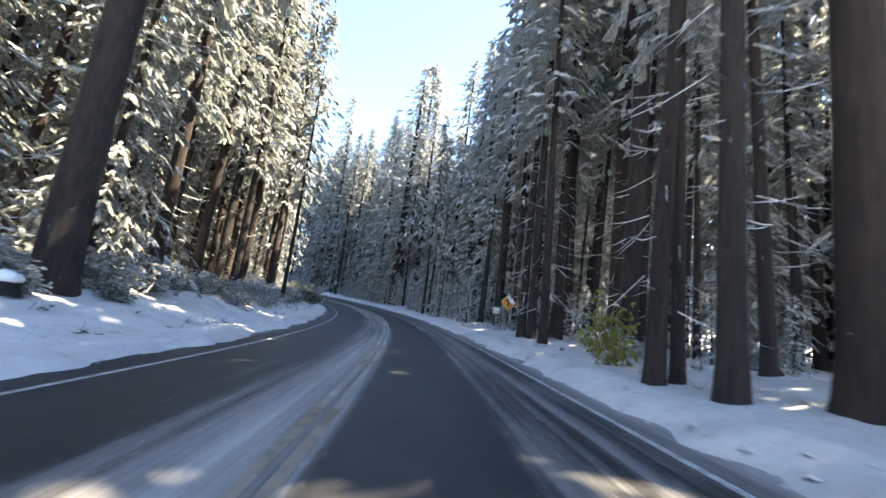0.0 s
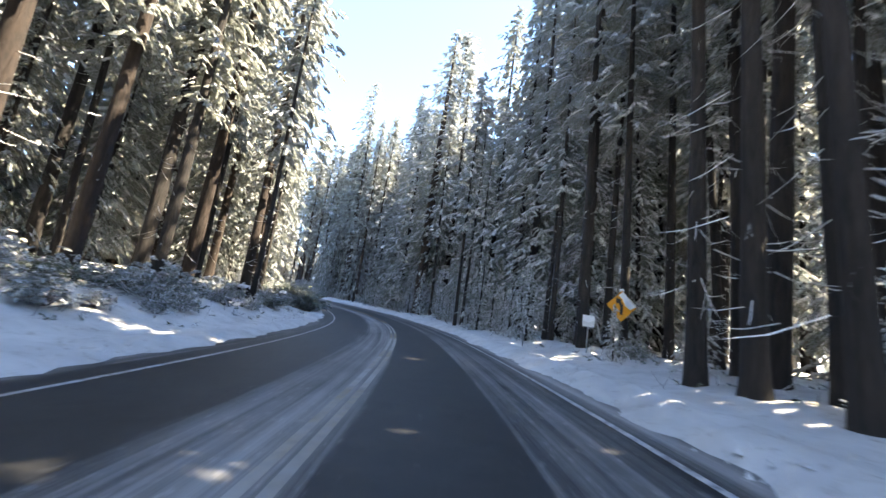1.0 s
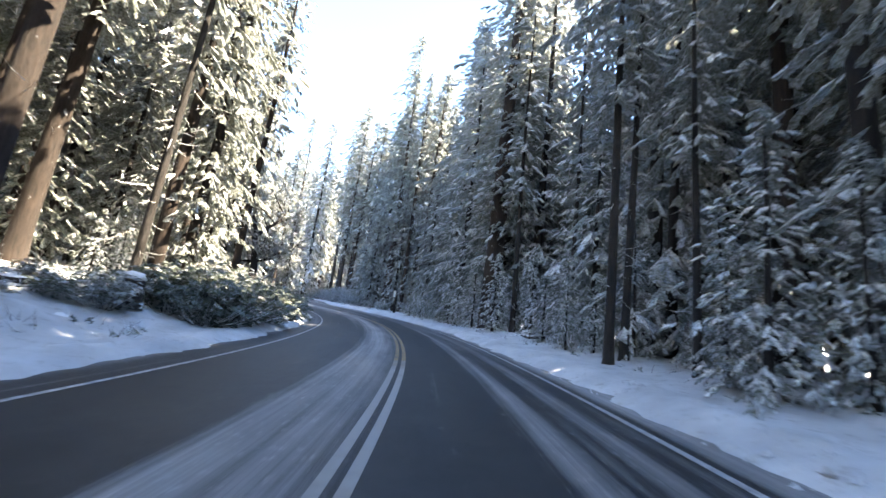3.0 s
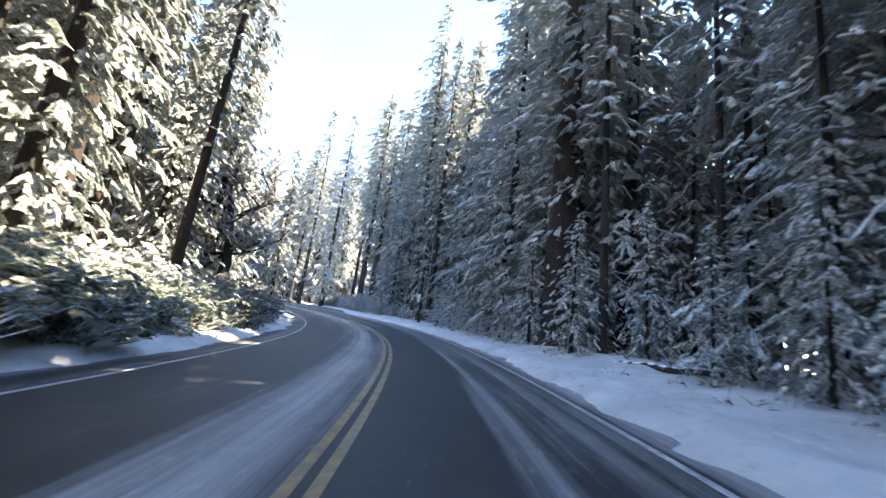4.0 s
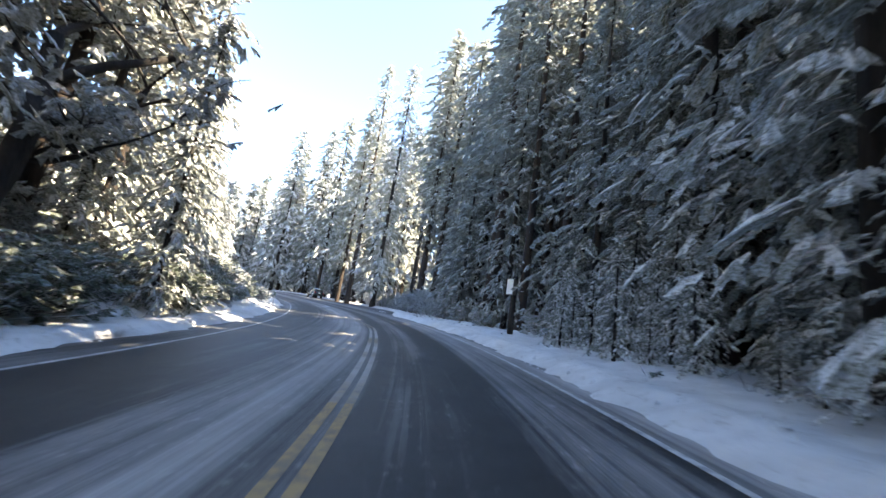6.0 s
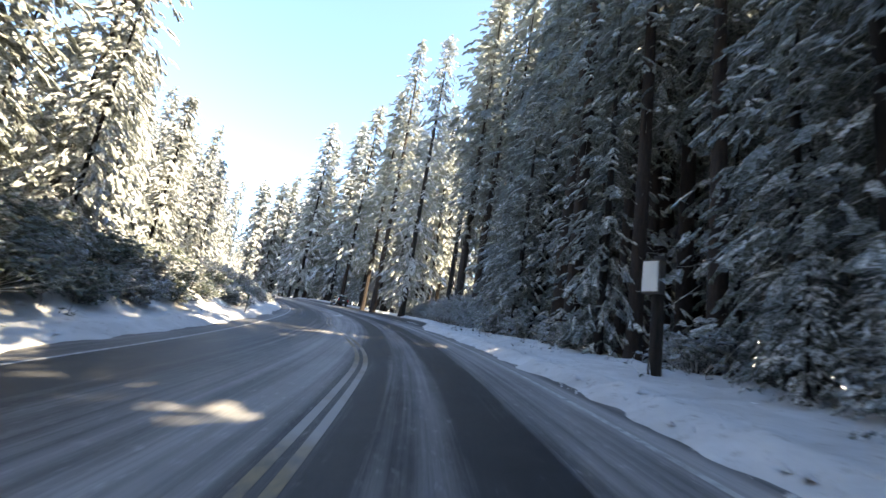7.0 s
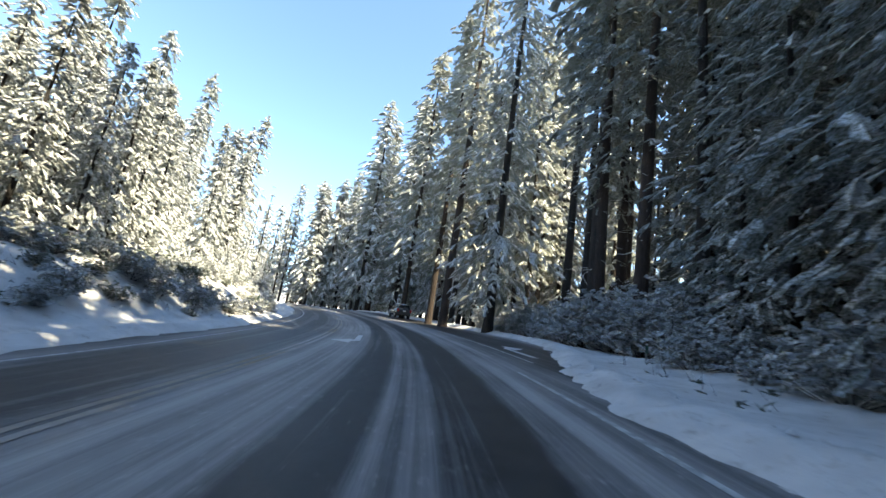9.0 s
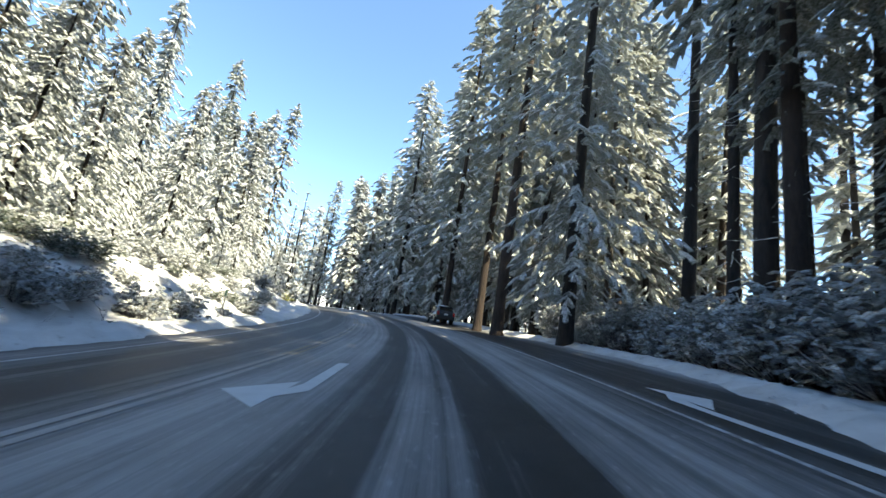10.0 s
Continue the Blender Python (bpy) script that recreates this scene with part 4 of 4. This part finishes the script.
def undergrowth(seed, number):
    """Twigs, grass and small plants that poke through the snow."""
    rng = random.Random(seed)
    leaves = Foliage(seed, False)
    v, f, m = [], [], []
    while number:
        s, lat = rng.uniform(4, 150), rng.choice((rng.uniform(-17, -6.4), rng.uniform(-17, -8), rng.uniform(5.2, 18)))
        if left_edge(s) - 1.0 < lat < right_edge(s) + 1.6:
            continue
        number -= 1
        x, y, _ = on_line(s, lat)
        x, y = float(x), float(y)
        z = ground_at(x, y)
        for _ in range(rng.randint(2, 5)):
            t = rng.uniform(0, 6.28)
            at = (x + rng.uniform(-0.25, 0.25), y + rng.uniform(-0.25, 0.25), z - 0.02)
            if rng.random() < 0.5:
                limb(v, f, m, at, (math.cos(t) * 0.6, math.sin(t) * 0.6, rng.uniform(0.3, 1.4)), rng.uniform(0.2, 0.7), 0.008, rng.random() < 0.4)
            else:
                leaves.frond(at, (math.cos(t), math.sin(t), rng.uniform(0.1, 1.0)), rng.uniform(0.15, 0.4), rng.uniform(0.1, 0.22), 0.35)
    thing = tagged(new("undergrowth"), "twigs and small plants poking through the snow", "undergrowth", kind="stuff")
    tagged(mesh_object("twig_litter", v, f, [BARK, SNOW], m, False, thing), kind="stuff")
    tagged(mesh_object("plant_litter", leaves.v, leaves.f, [THICKET_LEAVES, LADEN], leaves.m, False, thing), kind="stuff")


undergrowth(55, 1700)


def snow_clods(seed, number):
    """Lumps of thrown snow along both road edges."""
    rng = random.Random(seed)
    v, f = [], []
    while number:
        s = rng.uniform(2, 140)
        side = rng.choice((-1, 1, 1))
        out = rng.random() ** 1.6 * 1.7 - 0.12
        lat = left_edge(s) - out if side < 0 else right_edge(s) + out
        number -= 1
        x, y, z = on_line(s, lat)
        x, y = float(x), float(y)
        base = ground_at(x, y) + (0.09 if 0.1 < out < 1.0 else 0.0)
        r = rng.uniform(0.02, 0.085) * (0.6 if out < 0.1 else 1.0)
        n = len(v)
        turn = rng.uniform(0, 6.28)
        for k in range(5):
            t = turn + 1.2566 * k
            rr = r * rng.uniform(0.75, 1.3)
            v.append((x + rr * math.cos(t), y + rr * math.sin(t), base - 0.02 + r * rng.uniform(0, 0.35)))
        v.append((x + r * rng.uniform(-0.3, 0.3), y + r * rng.uniform(-0.3, 0.3), base + r * rng.uniform(0.6, 1.1)))
        f += [(n + k, n + (k + 1) % 5, n + 5) for k in range(5)]
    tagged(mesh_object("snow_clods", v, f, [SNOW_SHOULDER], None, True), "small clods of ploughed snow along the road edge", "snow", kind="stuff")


snow_clods(91, 2600)


# ---- things beside the road ----
STEEL = plain_material("galvanised_steel", (0.32, 0.33, 0.34), 0.45, 0.8, 0.25)
SIGN_YELLOW = plain_material("warning_yellow", (0.72, 0.30, 0.015), 0.5, 0, 0.15)
SIGN_WHITE = plain_material("sign_white", (0.72, 0.72, 0.7), 0.5, 0, 0.12)
SIGN_BLACK = plain_material("sign_black", (0.015, 0.015, 0.016), 0.5, 0, 0.1)
SIGN_GREEN = plain_material("marker_green", (0.02, 0.07, 0.05), 0.5, 0, 0.2)
GREY_WOOD = plain_material("weathered_wood", (0.12, 0.105, 0.09), 0.9, 0, 0.5, 14)
CUT_WOOD = plain_material("cut_wood", (0.33, 0.22, 0.12), 0.85, 0, 0.4, 18)
CAR_PAINT = plain_material("grey_car_paint", (0.06, 0.065, 0.075), 0.25, 0.3, 0.15)
CAR_GLASS = plain_material("dark_car_glass", (0.012, 0.014, 0.017), 0.08, 0, 0.1)
RUBBER = plain_material("tyre_rubber", (0.018, 0.018, 0.018), 0.85, 0, 0.2)
TAIL_RED = plain_material("red_lamp_plastic", (0.45, 0.02, 0.015), 0.2, 0, 0.1)
CHROME = plain_material("rim_metal", (0.45, 0.46, 0.47), 0.3, 0.9, 0.1)


def box(size, at=(0, 0, 0), bevel=0.0, taper=None):
    """A bmesh box; taper: x and y scale of its top."""
    bm = bmesh.new()
    bmesh.ops.create_cube(bm, size=1.0)
    for v in bm.verts:
        k = taper if taper and v.co.z > 0 else (1, 1)
        v.co = Vector((v.co.x * size[0] * k[0] + at[0], v.co.y * size[1] * k[1] + at[1], v.co.z * size[2] + at[2]))
    if bevel:
        bmesh.ops.bevel(bm, geom=list(bm.edges), offset=bevel, segments=2, affect="EDGES", profile=0.6)
    return bm


def rod(radius, length, at=(0, 0, 0), axis="z", sides=12, top=1.0):
    bm = bmesh.new()
    bmesh.ops.create_cone(bm, cap_ends=True, segments=sides, radius1=radius, radius2=radius * top, depth=length)
    turn = {"z": Matrix.Identity(4), "x": Matrix.Rotation(math.pi / 2, 4, "Y"), "y": Matrix.Rotation(math.pi / 2, 4, "X")}[axis]
    bmesh.ops.transform(bm, matrix=Matrix.Translation(at) @ turn, verts=bm.verts)
    return bm


def lump(size, seed, at=(0, 0, 0), rough=0.18):
    bm = bmesh.new()
    bmesh.ops.create_icosphere(bm, subdivisions=3, radius=1.0)
    for v in bm.verts:
        k = 1 + rough * noise.noise(v.co * 1.7 + Vector((seed, seed * 2.1, 0))) + 0.4 * rough * noise.noise(v.co * 5 + Vector((seed, 0, 3)))
        v.co = Vector((v.co.x * size[0] * k + at[0], v.co.y * size[1] * k + at[1], max(v.co.z, -0.35) * size[2] * k + at[2]))
    return bm


def plate(outline, depth, at=(0, 0, 0)):
    """A flat piece in the x-z plane from an outline, depth metres thick towards +y."""
    bm = bmesh.new()
    face = bm.faces.new([bm.verts.new((x + at[0], at[1], z + at[2])) for x, z in outline])
    out = bmesh.ops.extrude_face_region(bm, geom=[face])
    bmesh.ops.translate(bm, vec=(0, depth, 0), verts=[v for v in out["geom"] if isinstance(v, bmesh.types.BMVert)])
    bmesh.ops.recalc_face_normals(bm, faces=bm.faces)
    return bm


def stand(name, x, y, bearing_deg, label, category, group=""):
    thing = tagged(new(name), label, category, group)
    thing.matrix_basis = pose(x, y, ground_at(x, y) - 0.03, 0, 0, bearing_deg)
    return thing


# The curve warning sign, with snow stuck over its upper corner
curve_sign = stand("warning_sign", 4.75, 28.7, 8, "yellow diamond curve warning sign half hidden by stuck snow", "road sign")
part("post", box((0.07, 0.07, 2.3), (0, 0.045, 1.15), 0.006), GREY_WOOD, curve_sign, "weathered wooden sign post")
DIAMOND = 0.54
part("panel", plate([(0, -DIAMOND), (DIAMOND, 0), (0, DIAMOND), (-DIAMOND, 0)], 0.012, (0, 0.0, 1.8)), SIGN_YELLOW, curve_sign, "yellow diamond panel")
arrow = [(-0.05, -0.3), (0.05, -0.3), (0.05, 0.02), (-0.05, 0.17), (0.0, 0.22), (-0.22, 0.26), (-0.2, 0.05), (-0.12, 0.1), (-0.05, 0.0)]
part("arrow", plate(arrow, 0.004, (0, -0.006, 1.8)), SIGN_BLACK, curve_sign, "black bent arrow symbol")
part("snow_patch", plate([(0.12, 0.02), (0.3, -0.1), (0.5, 0.02), (0.02, 0.5), (-0.14, 0.36), (0.02, 0.24)], 0.02, (0, -0.022, 1.8)), SNOW, curve_sign, "wet snow stuck to the panel")
part("snow_cap", lump((0.09, 0.08, 0.07), 5, (0, 0.04, 2.34)), SNOW, curve_sign, "snow cap on the post", True)

speed_sign = stand("advisory_sign", 4.35, 31.2, 8, "small white sign plate on a thin post, plastered with snow", "road sign")
part("post", rod(0.03, 1.5, (0, 0.03, 0.75)), STEEL, speed_sign)
part("panel", box((0.5, 0.012, 0.46), (0, 0, 1.3), 0.004), SIGN_WHITE, speed_sign, "white square panel")
part("bar", box((0.3, 0.004, 0.07), (0, -0.009, 1.34)), SIGN_BLACK, speed_sign, "dark bar of unreadable writing")
part("snow_patch", plate([(-0.23, 0.0), (0.0, -0.06), (0.24, 0.05), (0.24, 0.22), (-0.23, 0.22)], 0.015, (0, -0.028, 1.3)), SNOW, speed_sign, "wet snow stuck to the panel")

# A white board box on a tall post among the trees
notice = stand("roadside_notice_board", -22.0, 93.0, -24, "white rectangular board box on a thick dark wooden post", "road sign")
part("post", rod(0.17, 3.2, (0.06, 0.3, 1.6), "z", 14, 0.9), BARK, notice, "thick dark wooden post", True)
part("panel", box((0.42, 0.04, 0.82), (-0.02, 0, 2.6), 0.01), SIGN_WHITE, notice, "plain white panel")
part("side_board", box((0.04, 0.26, 0.82), (0.215, 0.13, 2.6), 0.008), GREY_WOOD, notice, "grey side board")
part("roof_board", box((0.5, 0.32, 0.03), (0.0, 0.12, 3.03), 0.008), GREY_WOOD, notice)
part("ledge", box((0.5, 0.3, 0.04), (0.0, 0.12, 2.17), 0.008), GREY_WOOD, notice, "narrow wooden ledge under the board")
part("snow_cap", lump((0.22, 0.13, 0.03), 8, (0, 0.12, 3.045)), SNOW, notice, "snow lying on top", True)


def marker(x, y, tall, label, face):
    thing = stand("marker_post", x, y, 40, label, "marker post", "roadside marker posts")
    part("post", box((0.06, 0.03, tall), (0, 0, tall / 2), 0.004), STEEL, thing, "dark metal post")
    part("plate", box((0.1, 0.012, 0.28), (0, -0.024, tall - 0.18), 0.003), face, thing, "narrow reflector plate")
    part("snow_cap", lump((0.05, 0.04, 0.04), 3, (0, 0, tall)), SNOW, thing, "", True)
    return thing


marker(2.3, 34.8, 0.95, "thin dark marker post with a pale plate in the snow", SIGN_WHITE)
marker(-41.4, 95.1, 1.2, "thin green marker post standing in the snow bank", SIGN_GREEN)
marker(-39.3, 115.3, 0.6, "short dark marker post beside snowy bushes", SIGN_GREEN)
marker(-62.6, 111.9, 1.1, "thin green marker post standing in the snow bank", SIGN_GREEN)
marker(-66.2, 136.4, 1.0, "thin white marker post beside the pull-out", SIGN_WHITE)


def stump(x, y, tall, radius, seed, label):
    thing = tagged(new("tree_stump"), label, "tree stump", "tree stumps")
    thing.matrix_basis = pose(x, y, ground_at(x, y) - 0.06, 0, 0, seed * 40)
    bm = bmesh.new()
    rng = random.Random(seed)
    rings = []
    for a, k in ((0, 1.3), (0.15, 1.08), (0.5, 1.0), (0.85, 0.97), (1.0, 0.95)):
        rings.append([bm.verts.new((radius * k * (1 + 0.08 * math.sin(3 * t + seed) + rng.uniform(-0.05, 0.05)) * math.cos(t), radius * k * (1 + rng.uniform(-0.06, 0.06)) * math.sin(t), tall * a + (rng.uniform(-0.09, 0.09) if a == 1.0 else 0))) for t in [6.2832 * i / 14 for i in range(14)]])
    for r0, r1 in zip(rings, rings[1:]):
        for i in range(14):
            bm.faces.new((r0[i], r0[(i + 1) % 14], r1[(i + 1) % 14], r1[i]))
    part("body", bm, BARK, thing, "", True)
    part("cut_face", rod(radius * 0.9, 0.05, (0, 0, tall - 0.05), sides=14), CUT_WOOD, thing, "split wooden top")
    part("snow_cap", lump((radius * 1.02, radius * 0.98, 0.2), seed + 2, (0, 0, tall + 0.02)), SNOW, thing, "thick cap of snow", True)


stump(-16.1, 49.2, 0.95, 0.34, 1, "broken tree stump with a thick snow cap")
stump(-14.9, 40.4, 0.8, 0.42, 2, "dark old tree stump in the snow")
stump(-9.6, 9.8, 0.35, 0.3, 3, "low dark stump on the snowy bank")
stump(-51.0, 93.0, 0.7, 0.35, 4, "cut stump with a snow cap on the bank")
stump(-52.6, 95.0, 0.5, 0.28, 5, "cut stump with a snow cap on the bank")


def fallen_log(x, y, turn, length, radius, seed, label):
    thing = tagged(new("fallen_log"), label, "log", "fallen logs")
    thing.matrix_basis = pose(x, y, ground_at(x, y) + radius * 0.6, 0, 0, turn)
    bm = rod(radius, length, (0, 0, 0), "x", 12, 0.7)
    bmesh.ops.subdivide_edges(bm, edges=[e for e in bm.edges if abs(e.verts[0].co.x - e.verts[1].co.x) > 0.5], cuts=8)
    for v in bm.verts:
        k = noise.noise(v.co * 0.9 + Vector((seed, 0, 0)))
        v.co += Vector((0, 0.12 * k, 0.06 * k))
    part("trunk", bm, BARK, thing, "", True)
    snow = bmesh.new()
    rows = []
    for i in range(25):
        u = (i / 24 - 0.5) * length * 0.94
        k = noise.noise(Vector((u, 0, 0)) * 0.9 + Vector((seed, 0, 0)))
        r = radius * (0.85 - 0.3 * (u / length)) * (0.8 + 0.25 * math.sin(i * 1.7 + seed))
        rows.append([snow.verts.new((u, 0.12 * k + r * math.cos(t), 0.06 * k + radius * 0.45 + r * 0.75 * math.sin(t))) for t in (0, 0.7, 1.57, 2.44, 3.14)])
    for r0, r1 in zip(rows, rows[1:]):
        for i in range(4):
            snow.faces.new((r0[i], r1[i], r1[i + 1], r0[i + 1]))
    part("snow_cover", snow, SNOW, thing, "snow lying along the log", True)


fallen_log(-4.1, 63.3, -68, 4.6, 0.11, 4, "fallen branch-like log covered with snow")
fallen_log(-18.4, 45.9, 70, 5.0, 0.14, 7, "fallen log half buried in snow")
fallen_log(-21.5, 104.5, 35, 4.0, 0.13, 9, "fallen log half buried in snow")
fallen_log(9.5, 12.5, 60, 5.0, 0.12, 12, "fallen log half buried in snow")

ARROW_PAINT = plain_material("white_arrow_paint", (0.62, 0.62, 0.62), 0.8, 0, 0.3, 3.0)


def turn_arrow(name, s0, lat0, side, along, label):
    """A lane arrow painted on the road: a straight stem with a head bent to one side."""
    outline = [(-0.11, 0.0), (0.11, 0.0), (0.11, 1.7), (0.11 + 0.0, 2.0), (-0.2, 2.35), (-0.2, 2.75), (-0.95, 2.2), (-0.2, 1.6), (-0.2, 1.98), (-0.11, 1.7)]
    verts, lats, ss = [], [], []
    for a, b in outline:
        x, y, z = on_line(s0 + b * along, lat0 + a * (-side))
        verts.append((float(x), float(y), float(z) + 0.008))
    faces = [(0, 1, 2, 9), (9, 2, 3, 8), (3, 4, 8), (5, 6, 4), (4, 6, 8), (6, 7, 8)]
    return tagged(mesh_object(name, verts, faces, [ARROW_PAINT]), label, "road marking", kind="structure")


turn_arrow("lane_arrow_1", 127.0, -1.7, -1, -1.6, "worn white turn arrow painted on the road")
turn_arrow("lane_arrow_2", 121.8, 4.6, 1, 1.9, "worn white turn arrow painted on the road")


def parked_car(x, y, turn):
    car = tagged(new("parked_car"), "dark grey sport utility car with snow on its roof", "car")
    car.matrix_basis = pose(x, y, ground_at(x, y) + 0.02, 0, 0, turn)
    body = part("body", box((1.86, 4.6, 0.62), (0, 0, 0.72), 0.12), CAR_PAINT, car, "", True)
    part("cabin", box((1.7, 3.1, 0.66), (0, -0.5, 1.34), 0.1, (0.84, 0.8)), CAR_PAINT, car, "", True)
    part("rear_window", box((1.32, 0.03, 0.42), (0, -1.92, 1.38), 0.02, (0.9, 1)), CAR_GLASS, car, "dark rear window")
    for sgn in (1, -1):
        part("side_window", box((0.03, 2.3, 0.38), (sgn * 0.815, -0.5, 1.36), 0.015, (1, 0.82)), CAR_GLASS, car, "dark side window")
        part("tail_lamp", box((0.2, 0.06, 0.34), (sgn * 0.8, -2.29, 0.92), 0.02), TAIL_RED, car, "red tail lamp")
        part("mirror", box((0.2, 0.1, 0.14), (sgn * 1.02, 0.75, 1.16), 0.03), CAR_PAINT, car)
        for front in (1.42, -1.42):
            wheel = part("wheel", rod(0.36, 0.24, (sgn * 0.83, front, 0.36), "x", 20), RUBBER, car, "black tyre", True)
            part("rim", rod(0.22, 0.02, (sgn * 0.955, front, 0.36), "x", 12), CHROME, wheel, "metal rim")
    part("bumper", box((1.8, 0.14, 0.26), (0, -2.3, 0.5), 0.04), RUBBER, car, "black bumper")
    part("licence_plate", box((0.36, 0.02, 0.14), (0, -2.32, 0.86), 0.004), SIGN_WHITE, car, "plain pale plate")
    part("windscreen", box((1.35, 0.03, 0.5), (0, 1.0, 1.34), 0.015, (0.88, 1)), CAR_GLASS, car)
    part("roof_snow", lump((0.68, 1.15, 0.12), 4, (0, -0.5, 1.69)), SNOW, car, "snow on the roof", True)


parked_car(-74.9, 135.9, 62)
